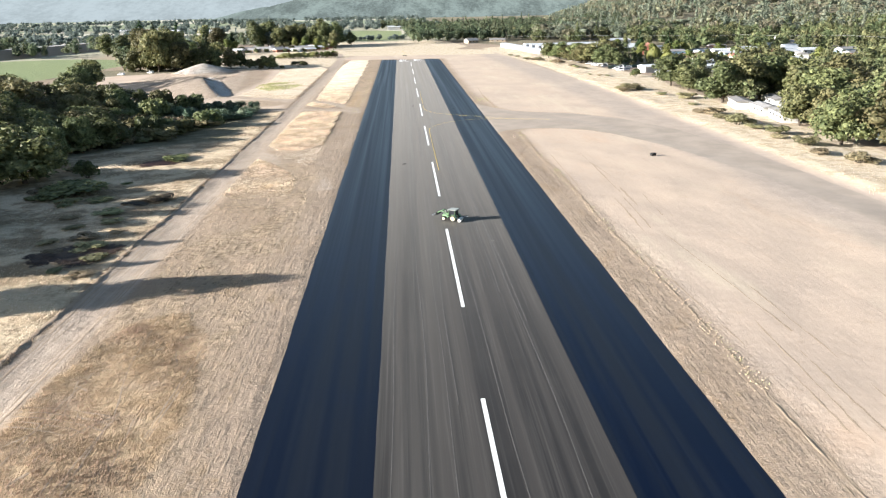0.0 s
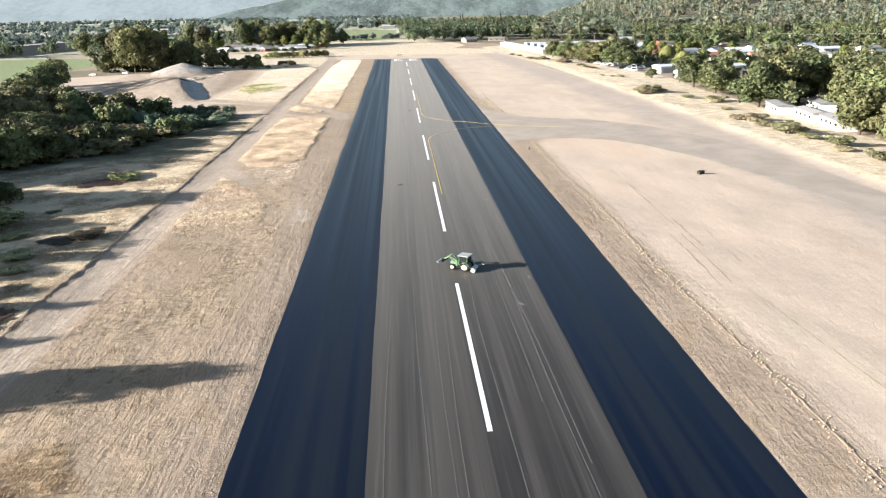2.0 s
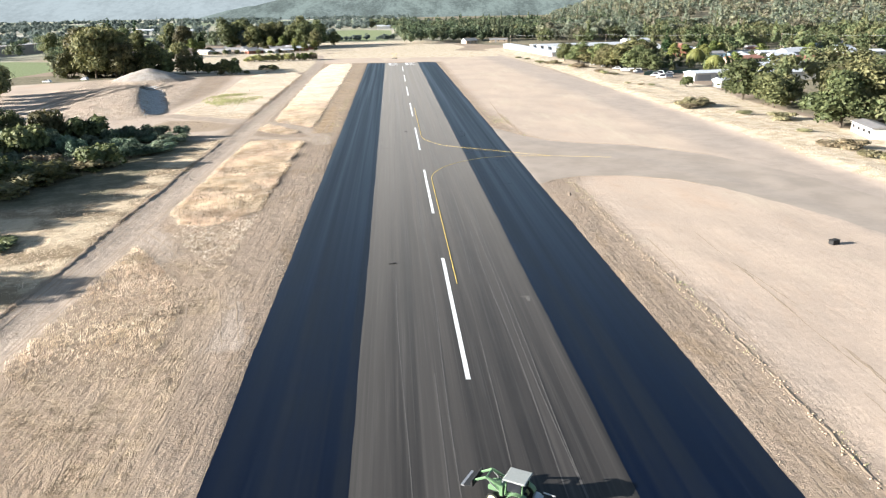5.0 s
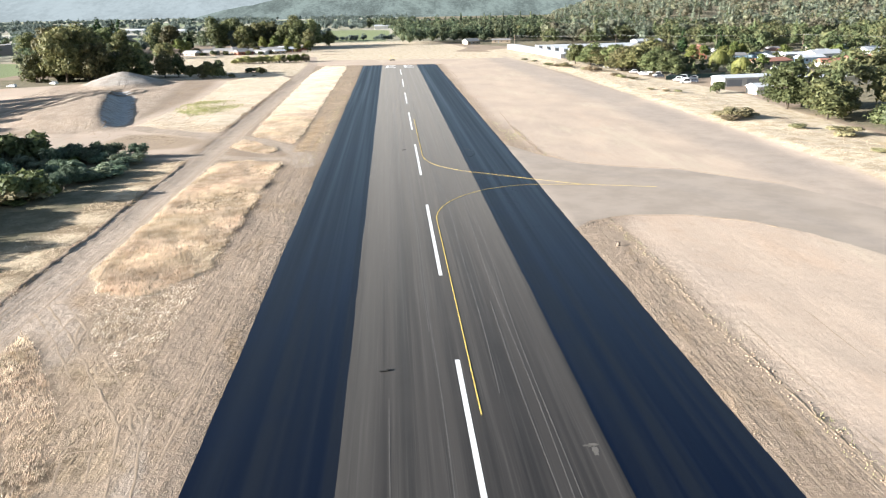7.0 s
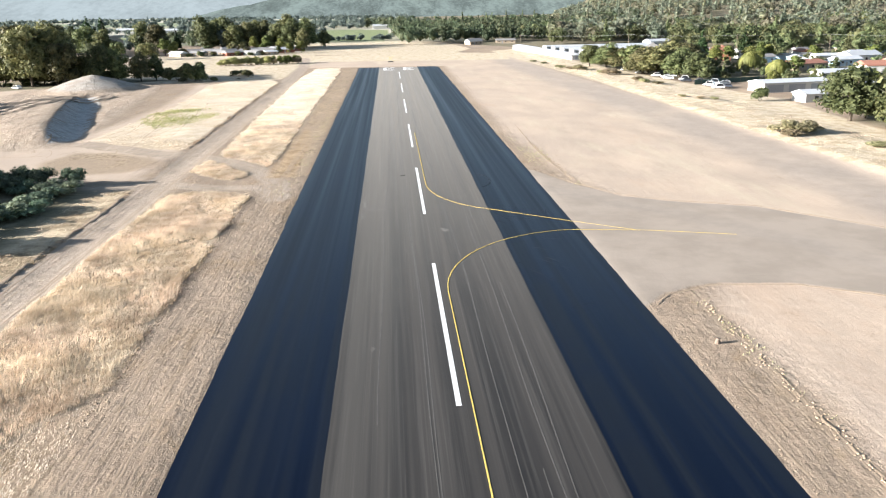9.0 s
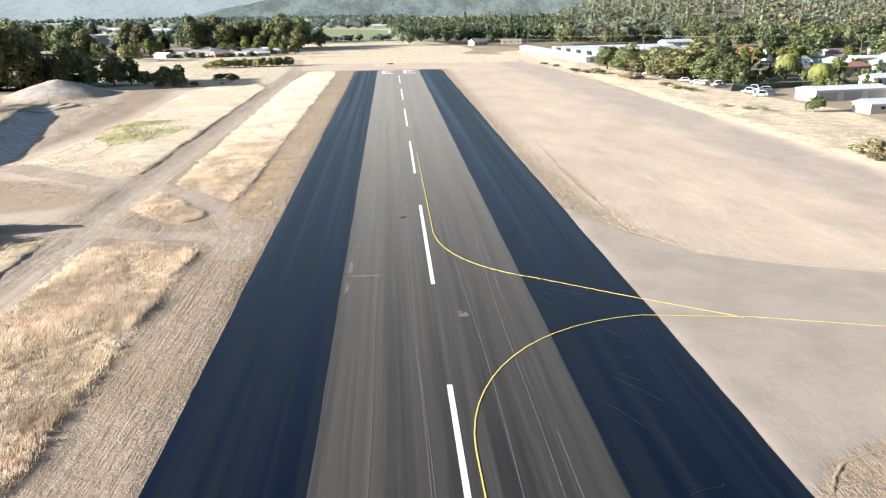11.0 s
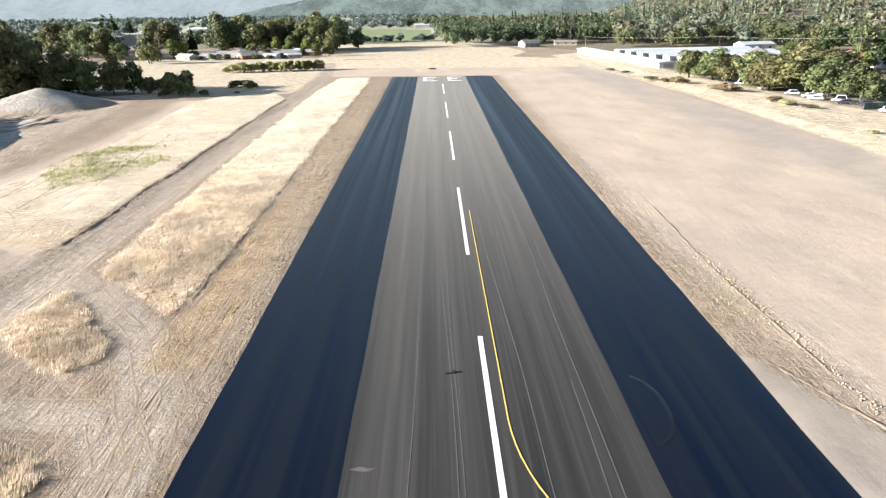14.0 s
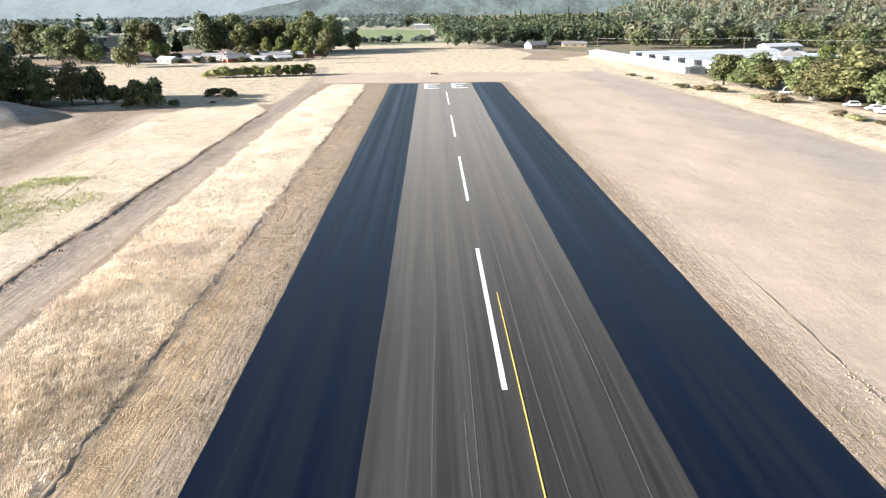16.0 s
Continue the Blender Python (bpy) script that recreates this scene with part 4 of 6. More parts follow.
# wood on the other side, beyond the track
plant(OAKS, [(-97, 172, 12.5, 16), (-96.5, 221, 10, 12), (-110, 228, 9, 12), (-138, 256, 16, 18), (-152, 268, 18, 19), (-122, 272, 9, 13), (-108, 258, 7, 10),
             (-158, 288, 17, 17), (-140, 240, 17, 18), (-158, 262, 20, 20), (-132, 288, 11, 13), (-185, 310, 14, 16),
             (-132, 222, 13, 15), (-150, 215, 17, 18), (-165, 235, 18, 20), (-185, 268, 20, 22), (-205, 285, 16, 18), (-118, 205, 13, 14), (-135, 195, 15, 16), (-200, 235, 18, 20), (-240, 300, 17, 18), (-172, 410, 16, 14), (-180, 426, 16, 15), (-116, 290, 6, 10), (-106, 284, 5, 8)])
# out of view beside the start, known by their long shadows
plant(OAKS, [(-90, 136, 10.5, 6), (-88, 116, 10, 5), (-88, 104, 10, 4.5), (-80, 93, 14.6, 8), (-84, 89, 10.5, 7), (-112, 152, 16, 14), (-114, 163, 15, 13), (-116, 141, 15, 13), (-120, 126, 16, 13), (-112, 130, 14, 10), (-108, 108, 13, 10), (-106, 120, 12, 9)])
plant(OAKS, [(-185, 516, 20, 15), (-176, 522, 27, 19), (-168, 512, 27, 19), (-160, 520, 26, 18), (-153, 512, 19, 15), (-147, 522, 18, 14), (-141, 518, 16, 12), (-134, 525, 14, 10),
             (-124, 527, 12.5, 9), (-118, 531, 11, 8), (-111, 530, 6, 5), (-103, 525, 6.5, 7), (-180, 540, 24, 16), (-165, 535, 25, 17)])
plant(DARKS, [(-94, 519, 5.8, 8), (-97, 521, 5, 6), (-82, 547, 1.6, 4.5), (-79, 549, 1.5, 4), (-85, 546, 1.5, 3), (-84, 176, 2.4, 3), (-80, 158, 1.4, 8), (-86, 156, 1.6, 7), (-72, 168, 1.2, 3), (-68, 196, 0.8, 4), (-92, 186, 2, 4), (-100, 196, 3, 6), (-104, 203, 3, 6), (-104, 530, 3.5, 4), (-108, 531, 3, 3.5), (-112, 530, 3.5, 3), (-76, 541, 2, 3), (-78, 527, 1.5, 3),
              (-88, 520, 1.2, 2), (-102, 517, 1.4, 2), (-171, 698, 6.7, 7.7), (135, 405, 3, 3), (118, 396, 2.6, 3)])
plant(BRUSH_PILES, [(-59, 150.5, 1.2, 7), (-63, 149, 0.9, 4), (-61, 114.8, 1.0, 8), (-66, 113, 0.8, 5), (-72, 192, 0.8, 6)])
plant(SHRUBS, [(96, 329, 3.4, 9), (91, 326, 2.2, 6), (100, 333, 2.6, 6), (94, 331, 2.8, 6), (98, 254.5, 2.6, 7), (102, 251, 2.2, 5), (99, 240, 3, 6), (101, 234, 3.4, 7), (99, 226, 3.2, 6), (101, 218, 2.6, 6), (103, 208, 2.4, 5), (99, 200, 2.2, 5), (101, 188, 2.4, 5), (98, 176, 2.6, 6), (102, 165, 2.4, 5),
               (85, 549, 3, 6), (88, 540, 2.6, 6), (90, 531, 2.4, 5), (97, 500, 2.6, 6), (95, 508, 2.4, 5), (101, 462, 2.6, 6), (104, 455, 2, 5), (100, 470, 2.8, 6), (97, 410, 1.6, 3), (100, 402, 1.6, 3), (104, 399, 1.8, 3), (103, 310, 2, 5), (110, 300, 2.2, 6), (80, 600, 1.8, 5), (83, 585, 1.8, 5), (103, 275, 1.6, 4)])
plant(WILLOWS, [(160, 493, 10.3, 10), (161, 469, 7.2, 8.6)])
plant(PINES, [(203, 589, 18, 10), (-248, 816, 21, 10), (-262, 830, 17, 8), (190, 620, 17, 9), (-430, 1282, 27, 16), (-415, 1300, 24, 13)])
plant(FRESH, [(178, 520, 9, 9), (186, 500, 8, 8), (150, 450, 6, 6), (172, 560, 11, 10), (183, 566, 12, 9), (192, 560, 12, 9), (200, 566, 12, 9), (208, 570, 12, 9), (168, 610, 12, 11), (240, 580, 10, 10), (262, 560, 11, 10), (240, 470, 9, 9), (265, 480, 10, 10), (212, 455, 9, 9), (180, 430, 8, 8), (195, 415, 9, 9)])
# thicket of willow scrub by the track
THICKET = [(-62, 284), (-66, 299), (-80, 303), (-102, 308), (-120, 300), (-118, 216), (-102, 208), (-90, 218), (-80, 232), (-74, 252), (-68, 272)]
_n = 0
while _n < 170:
    x, y = rng.uniform(-120, -62), rng.uniform(208, 308)
    if float(inside_distance(np.array([x]), np.array([y]), THICKET)[0]) < 0.5:
        continue
    _n += 1
    t = (-62 - x) / 58
    grey = y > 262 - 20 * t and rng.random() < 0.85
    (GREYS if grey else DARKS if rng.random() < 0.7 else SHRUBS).place(x, y, (2.4 + 2.8 * t) * rng.uniform(0.7, 1.3), rng.uniform(4.5, 7.5), rng.uniform(0, 6), rng.randrange(4))
for i in range(12):
    DARKS.place(-138 - 4.6 * i + rng.uniform(-2, 2), 530 - 1.1 * i + rng.uniform(-6, 3), rng.uniform(2.5, 5), rng.uniform(6, 9), rng.uniform(0, 6), i)
plant(FRESH, [(-84, 294, 3.2, 4), (-88, 296, 3.6, 5), (-93, 297, 3.4, 4.5), (-79, 292, 2.6, 3.5), (-71, 262, 2.4, 3), (-98, 299, 4, 5)])
# scrub hedge beyond the fields
for i in range(30):
    t = i / 29
    (PALE_SHRUBS if t < 0.62 else FRESH if i % 2 else SHRUBS).place(-106 + 46 * t + rng.uniform(-1, 1), 622 + 8 * t + rng.uniform(-3, 3), (4.2 if t < 0.62 else 7.4) * rng.uniform(0.75, 1.15), 5.5, rng.uniform(0, 6), i)
# trees round the hamlet
plant(OAKS, [(-156, 806, 25, 19), (-140, 820, 24, 18), (-124, 812, 26, 20), (-110, 824, 23, 18), (-97, 806, 21, 17), (-85, 800, 22, 18), (-74, 788, 17, 14), (-132, 800, 20, 16), (-148, 828, 26, 20), (-118, 836, 27, 20), (-92, 834, 25, 20), (-76, 826, 22, 18), (-60, 830, 20, 16),
             (-196, 806, 22, 17), (-212, 822, 24, 18), (-128, 768, 8, 8), (-146, 766, 7, 8), (-112, 746, 6, 7), (-160, 744, 6, 7), (-133, 726, 3.5, 5), (-150, 722, 3, 5), (-142, 724, 3.6, 5), (-98, 728, 4, 6), (-88, 740, 6, 6), (-120, 770, 8, 8), (-106, 724, 3, 5), (-116, 727, 3.4, 5),
             (-216, 742, 20, 17), (-204, 735, 13, 12), (-232, 752, 22, 18), (-250, 770, 22, 19), (-270, 790, 23, 19), (-292, 812, 24, 20), (-238, 690, 17, 15), (-256, 700, 19, 16), (-276, 716, 20, 17), (-182, 716, 8, 8)])
plant(FRESH, [(-172, 742, 17, 12), (-166, 746, 14, 10), (-72, 748, 12, 9), (-80, 744, 10, 8), (-104, 786, 14, 11), (-90, 772, 12, 10), (-114, 790, 13, 10)])
plant(PINES, [(-226, 770, 28, 11), (-205, 790, 20, 8), (-186, 828, 18, 8)])

rng = random.Random(77)
plant(OAKS, [(-111, 279, 10, 10), (-116, 268, 8.5, 10), (-104, 263, 7, 9), (-124, 270, 10, 12), (-124, 240, 10, 12), (-105, 246, 8, 10), (-114, 250, 9, 11), (-118, 226, 11, 12), (-110, 214, 9, 11), (-128, 256, 10.5, 12), (-132, 282, 9, 11),
             (-152, 326, 11, 12), (-158, 342, 12, 13), (-163, 358, 12, 13), (-168, 382, 13, 13), (-170, 397, 15, 12), (-163, 372, 11, 11),
             # mostly out of view; added for the shade they cast on the field
             (-108, 128, 8, 9), (-110, 139, 8.5, 9), (-106, 148, 7.5, 9), (-112, 158, 9, 10), (-108, 170, 9, 10), (-112, 181, 10, 11), (-108, 192, 10, 11), (-120, 170, 11, 12), (-103, 160, 6, 7), (-104, 136, 6, 7), (-92, 129, 9, 9), (-95, 121, 10, 9), (-96, 112, 9.5, 9), (-94, 140, 8, 8), (-92, 104, 8, 7)])
plant(SHRUBS, [(-58, 112, 0.7, 3), (-61, 118, 0.9, 4), (-64, 124, 0.8, 3.5), (-60, 127, 0.7, 3), (-66, 116, 0.9, 4), (-70, 122, 1.0, 4), (-69, 131, 0.9, 4), (-63, 134, 0.7, 3), (-57, 104, 0.6, 3), (-73, 138, 1.0, 4), (-66, 141, 0.8, 4), (-62, 106, 0.8, 3), (-78, 150, 1.1, 4), (-72, 152, 0.8, 4), (-83, 168, 1.1, 4), (-88, 162, 1.2, 4)])
plant(OAKS, [(-99, 212, 12, 9), (-108, 205, 13, 11), (-112, 238, 13, 12), (-104, 250, 9.5, 10), (-118, 258, 14, 13), (-110, 270, 13, 11), (-105, 284, 10.5, 9), (-126, 275, 14, 13), (-116, 292, 11, 10), (-122, 216, 14, 13), (-104, 228, 10, 10), (-115, 196, 13, 12), (-101, 196, 10, 9), (-128, 300, 13, 12), (-140, 305, 14, 13), (-150, 300, 15, 14)])


def wood(name, label, sites, leaf, cards, seed, pines, lobes, size):
    """A wood of trees that cannot be told apart: lumpy crowns with leaf cards, joined."""
    rnd = np.random.RandomState(seed)
    pieces = []
    for x, y, h, w in sites:
        z = float(terrain(x, y))
        if rnd.rand() < pines:
            w, h = min(w * 0.62, 9), h * rnd.uniform(1.15, 1.5)
            cs = [(x, y, z + h * q) for q in (0.22, 0.45, 0.66, 0.84)]
            rs = [(w * 0.55 * k, w * 0.55 * k, h * 0.17) for k in (1.0, 0.74, 0.48, 0.22)]
            inner = 4
        else:
            cs, rs = [(x, y, z + h * 0.4)], [(w * 0.34, w * 0.34, h * 0.4)]
            for i in range(lobes):
                a, r = i * 2.2 + rnd.uniform(0, 1.2), w * rnd.uniform(0.13, 0.27)
                d = w * rnd.uniform(0.12, 0.42)
                cs.append((x + d * math.cos(a), y + d * math.sin(a), z + h * rnd.uniform(0.4, 0.95) * (1 - 0.5 * d / w)))
                rs.append((r, r * rnd.uniform(0.8, 1.2), h * rnd.uniform(0.1, 0.2)))
            inner = 3
        pieces.append(leaf_cards(rnd, cs, rs, cards, size * w + 0.25, 0.5))
        pieces.append(cores(rnd, cs[:inner], rs[:inner], 0.66))
    v, f = joined(*pieces)
    me = big_mesh(name, v, f, leaf)
    me.polygons.foreach_set("use_smooth", [True] * len(me.polygons))
    return tagged(new(name, me), label, "woodland", kind="stuff")


# a rough eight-sided lump for clods
ICO0 = (np.array([(1, 0, 0), (-1, 0, 0), (0, 1, 0), (0, -1, 0), (0, 0, 1), (0, 0, -1)], float),
        np.array([(0, 2, 4), (2, 1, 4), (1, 3, 4), (3, 0, 4), (2, 0, 5), (1, 2, 5), (3, 1, 5), (0, 3, 5)]))


def scatter(n, x0, x1, y0, y1, keep, seed, h=(8, 15), gap=5.0, wide=(0.75, 1.15)):
    r = random.Random(seed)
    out, grid = [], {}
    for _ in range(n * 6):
        if len(out) >= n:
            break
        x, y = r.uniform(x0, x1), r.uniform(y0, y1)
        if not keep(x, y):
            continue
        c = (int(x // gap), int(y // gap))
        if grid.get(c):
            continue
        grid[c] = True
        q = r.uniform(*h)
        out.append((x, y, q, q * r.uniform(*wide)))
    return out


CLEAR = [(60, 215, 590, 790), (110, 176, 370, 460), (140, 330, 425, 575), (100, 140, 235, 280), (50, 110, 740, 800), (100, 145, 455, 600)]


def open_ground(x, y):
    return any(a < x < b and c < y < d for a, b, c, d in CLEAR)


def in_view(x, y):
    """Roughly the country that the flight looks over."""
    return abs(x + 5) < 0.78 * (y + 60) + 60


def clump(x, y, s, seed):
    return noise.noise((x / s, y / s, seed))


town = scatter(760, 122, 700, 180, 1000, lambda x, y: in_view(x, y) and x > 118 + 0.02 * y and not (open_ground(x, y)) and clump(x, y, 60, 1.3) > -0.42, 3, (9, 17), 9, (0.85, 1.25))
hill = scatter(2300, -20, 1700, 790, 2500, lambda x, y: in_view(x, y) and x > 0.22 * y - 40 and not open_ground(x, y) and clump(x, y, 120, 7.7) > -0.5, 8, (12, 23), 12.0, (1.0, 1.45))
belt = scatter(560, -170, 330, 805, 1500, lambda x, y: (x > 0 and y > 815 + 0.3 * x) or y > 1380 or (y < 965 and x < -60) or x < -145, 4, (12, 20), 9)
groves = scatter(1300, -1500, 60, 900, 3000, lambda x, y: in_view(x, y) and clump(x * 0.28, y, 85, 9.1) > 0.12 and not (x > -300 and 940 < y < 1370) and not (-330 < x < -190 and y < 1100) and not (x > -190 and y < 1380), 6, (7, 15), 8, (1.0, 1.6))
valley = groves + scatter(150, -900, -190, 760, 1000, lambda x, y: in_view(x, y) and clump(x * 0.5, y, 40, 3.1) > 0.12 and not (-400 < x < -300), 16, (9, 17), 9)
edge_bushes = scatter(60, -132, -4, 945, 962, lambda x, y: True, 14, (3.5, 8), 3, (1.0, 1.5))
nearleft = scatter(70, -480, -175, 540, 1000, lambda x, y: in_view(x, y) and clump(x, y, 60, 2.1) > 0.05 and not (-420 < x < -215 and 380 < y < 700) and not (-215 < x < -100 and 600 < y < 720), 12, (10, 18), 9)
wood("town_woods", "mixed green trees between the houses of the town", town, WOODS, 420, 1, 0.16, 10, 0.034)
wood("belt_woods", "dense green belt of trees behind the fields", [q for q in belt if q[0] > -40], BELT, 260, 2, 0.07, 8, 0.036)
wood("grove_woods", "dark green groves beside the highway bank", nearleft, BELT, 300, 22, 0.0, 9, 0.034)
wood("far_belt_woods", "trees behind the hamlet, greyed by haze in their colour", [q for q in belt if q[0] <= -40][::2] + edge_bushes, VALLEY_WOODS, 220, 12, 0.1, 7, 0.04)
wood("hillside_woods", "woods over the hillside in haze-paled green", hill[::2] + hill[1::6], FAR_WOODS, 170, 3, 0.26, 8, 0.042)
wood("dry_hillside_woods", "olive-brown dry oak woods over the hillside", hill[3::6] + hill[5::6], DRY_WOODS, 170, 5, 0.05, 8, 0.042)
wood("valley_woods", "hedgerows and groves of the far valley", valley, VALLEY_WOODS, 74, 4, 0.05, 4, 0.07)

# ---- buildings of the town and the hamlet ----
def house(x, y, length, width, wall_h, roof_h, turn, wall, roof, label, name="house", windows=3, door=True, shed=False):
    """A small building: walls, a pitched roof with eaves, windows on both long sides and a door."""
    z = float(terrain(x, y))
    thing = tagged(empty(name, pose(x, y, z, 0, 0, turn)), label, "building")
    a, b = length / 2, width / 2
    part("wall", box(-a, a, -b, b, -0.3, wall_h), wall, thing)
    e = 0.35
    prof = [(-b - e, wall_h - 0.08), (b + e, wall_h - 0.08), (b + e, wall_h + 0.1), (0, wall_h + roof_h), (-b - e, wall_h + 0.1)]
    part("roof", side_prism(prof, -a - e, a + e), roof, thing)
    for side in (-1, 1):
        for i in range(windows):
            u = -a + length * (i + 0.5) / windows
            win = part("window", box(u - 0.65, u + 0.65, side * (b + 0.02) - 0.05, side * (b + 0.02) + 0.05, wall_h * 0.45, wall_h * 0.74), WINDOW, thing)
            part("sill", box(u - 0.75, u + 0.75, side * (b + 0.05) - 0.06, side * (b + 0.05) + 0.06, wall_h * 0.41, wall_h * 0.445), WALL_WHITE, win)
    if door:
        u = -a + length * 0.5 / max(1, windows) + length / max(1, windows) * 0.5
        part("door", box(u - 0.45, u + 0.45, -b - 0.06, -b + 0.02, 0.0, 2.05), DOOR, thing)
    if shed:
        for i in range(3):
            u = -a + length * (i + 0.5) / 3
            part("roller_door", box(u - length / 8, u + length / 8, -b - 0.06, -b + 0.02, 0.0, wall_h * 0.8), DOOR, thing)
    return thing


def storage_row(x, y, length, turn, h=3.0):
    """A long row of storage units: white walls, low roof, dark door bays."""
    thing = tagged(empty("storage_building", pose(x, y, 0, 0, 0, turn)), "long low white storage building with roller doors", "building", "storage rows")
    part("wall", box(-4.5, 4.5, 0, length, -0.3, h), WALL_WHITE, thing)
    bm = bmesh.new()
    prof = [(-4.8, h - 0.05), (4.8, h - 0.05), (4.8, h + 0.12), (0, h + 0.75), (-4.8, h + 0.12)]
    a = [bm.verts.new((px, -0.3, pz)) for px, pz in prof]
    b = [bm.verts.new((px, length + 0.3, pz)) for px, pz in prof]
    bm.faces.new(a)
    bm.faces.new(b[::-1])
    for i in range(5):
        bm.faces.new((a[i], b[i], b[(i + 1) % 5], a[(i + 1) % 5]))
    bmesh.ops.recalc_face_normals(bm, faces=bm.faces)
    part("roof", bm, ROOF_WHITE, thing)
    # grey strip along each eave stands in for its shadow line
    for s in (-1, 1):
        part("gutter", box(s * 4.93 - 0.1, s * 4.93 + 0.1, -0.3, length + 0.3, h - 0.22, h + 0.1), DOOR, thing, "grey strip standing for the shadow line of the eaves")
    n = int(length / 6)
    for i in range(n):
        part("roller_door", box(4.48, 4.56, 1.4 + i * 6, 5.0 + i * 6, 0, 2.4), DOOR, thing)
    part("end_door", box(-2.4, 2.4, -0.07, 0.02, 0, 2.6), DOOR, thing)
    return thing


storage_row(107.5, 601, 134, 5.9)
for i in range(7):
    storage_row(126.5 - 3.0 * i, 617 + 15.2 * i, 84 - 4 * (i % 3), -84)

house(203, 733, 22, 12, 4.0, 1.8, 10, WALL_WHITE, ROOF_WHITE, "white hall with a pale metal roof", "hall")
house(69, 822, 13, 9, 2.7, 2.6, 28, WALL_TAN, ROOF_GREY, "small tan house with a grey roof beside the field")
house(99, 836, 17, 8, 2.6, 1.4, -6, WALL_TAN, ROOF_GREY, "low tan house with a grey roof under trees")
house(143, 425, 27, 10, 3.4, 1.0, 8, WALL_WHITE, ROOF_WHITE, "long white shed with roller doors on the verge", "shed", 0, False, True)
house(133.6, 393.5, 8, 7, 2.6, 1.3, 8, WALL_WHITE, ROOF_WHITE, "small white shed beside oaks", "shed", 1, True)
house(180, 420, 42, 11, 3.4, 0.9, 4, WALL_WHITE, ROOF_WHITE, "long pale flat-roofed shed", "shed", 4, True)
house(196, 512, 20, 12, 3.0, 1.6, 20, WALL_TAN, ROOF_RED, "low house with a red-brown roof")
house(223, 570, 18, 9, 3.0, 0.8, 10, WALL_BLUE, ROOF_GREY, "pale blue mobile home", "mobile_home")
house(232, 553, 16, 8, 3.4, 1.2, 4, WALL_WHITE, ROOF_WHITE, "white mobile home in the town", "mobile_home")
house(240, 537, 19, 10, 4.4, 2.2, 12, WALL_WHITE, ROOF_WHITE, "two-tone white house in the town")
house(219, 484, 22, 11, 3.6, 2.0, -5, WALL_WHITE, ROOF_RED, "white house with a red-brown roof")
house(184, 580, 13, 9, 6.0, 2.4, 80, WALL_RED, ROOF_RED, "tall brick-red barn among trees", "barn", 2)
house(152, 610, 16, 9, 4.0, 2.4, 15, WALL_WHITE, ROOF_WHITE, "white house with a pale gabled roof")
house(166, 640, 14, 9, 5.0, 2.4, 70, WALL_WHITE, ROOF_GREY, "white gabled house behind the oaks")
house(150, 560, 14, 8, 3.2, 1.8, 30, WALL_WHITE, ROOF_GREY, "white house with a grey roof")
for x, y, t in ((119, 270, 78), (120, 252, 82), (119, 236, 80), (134, 272, 78), (136, 250, 82)):
    house(x, y, 14, 5.5, 2.8, 0.7, t, WALL_WHITE, ROOF_GREY, "white mobile home behind the verge", "mobile_home", 4)
house(129, 192, 14, 6, 3.0, 0.7, 84, WALL_BLUE, ROOF_GREY, "pale blue mobile home under oaks", "mobile_home", 4)
for x, y, t, w, r in ((160, 240, 20, WALL_WHITE, ROOF_GREY), (172, 272, 70, WALL_BLUE, ROOF_WHITE), (168, 205, 60, WALL_WHITE, ROOF_GREY), (190, 300, 15, WALL_WHITE, ROOF_WHITE), (175, 330, 75, WALL_TAN, ROOF_GREY), (200, 350, 20, WALL_WHITE, ROOF_GREY), (215, 390, 10, WALL_WHITE, ROOF_RED), (250, 420, 70, WALL_WHITE, ROOF_GREY),
                      (270, 530, 15, WALL_BLUE, ROOF_WHITE), (262, 500, 80, WALL_WHITE, ROOF_GREY), (285, 560, 15, WALL_WHITE, ROOF_WHITE), (250, 610, 10, WALL_WHITE, ROOF_GREY), (280, 620, 60, WALL_TAN, ROOF_WHITE), (300, 500, 20, WALL_WHITE, ROOF_GREY), (180, 460, 8, WALL_WHITE, ROOF_WHITE),
                      (330, 640, 30, WALL_WHITE, ROOF_GREY), (380, 760, 10, WALL_WHITE, ROOF_GREY), (300, 840, 50, WALL_WHITE, ROOF_WHITE), (450, 900, 20, WALL_TAN, ROOF_GREY), (520, 820, 70, WALL_WHITE, ROOF_GREY), (420, 1050, 20, WALL_WHITE, ROOF_GREY), (208, 540, 70, WALL_BLUE, ROOF_WHITE), (250, 548, 12, WALL_WHITE, ROOF_WHITE), (256, 520, 80, WALL_TAN, ROOF_RED), (214, 610, 15, WALL_WHITE, ROOF_WHITE), (232, 630, 70, WALL_WHITE, ROOF_GREY), (300, 590, 20, WALL_WHITE, ROOF_WHITE), (318, 540, 15, WALL_BLUE, ROOF_GREY), (280, 470, 20, WALL_WHITE, ROOF_RED),
                      (226, 526, 8, WALL_BLUE, ROOF_WHITE), (244, 512, 14, WALL_WHITE, ROOF_RED), (262, 572, 10, WALL_WHITE, ROOF_WHITE), (196, 556, 6, WALL_BLUE, ROOF_GREY), (206, 590, 12, WALL_WHITE, ROOF_GREY), (290, 540, 5, WALL_WHITE, ROOF_WHITE), (240, 592, 78, WALL_WHITE, ROOF_RED), (300, 615, 12, WALL_BLUE, ROOF_WHITE), (232, 455, 12, WALL_WHITE, ROOF_WHITE), (258, 448, 80, WALL_TAN, ROOF_GREY)):
    house(x, y, 14, 8, 3.2, 1.5, t, w, r, "small town house with a pitched roof")
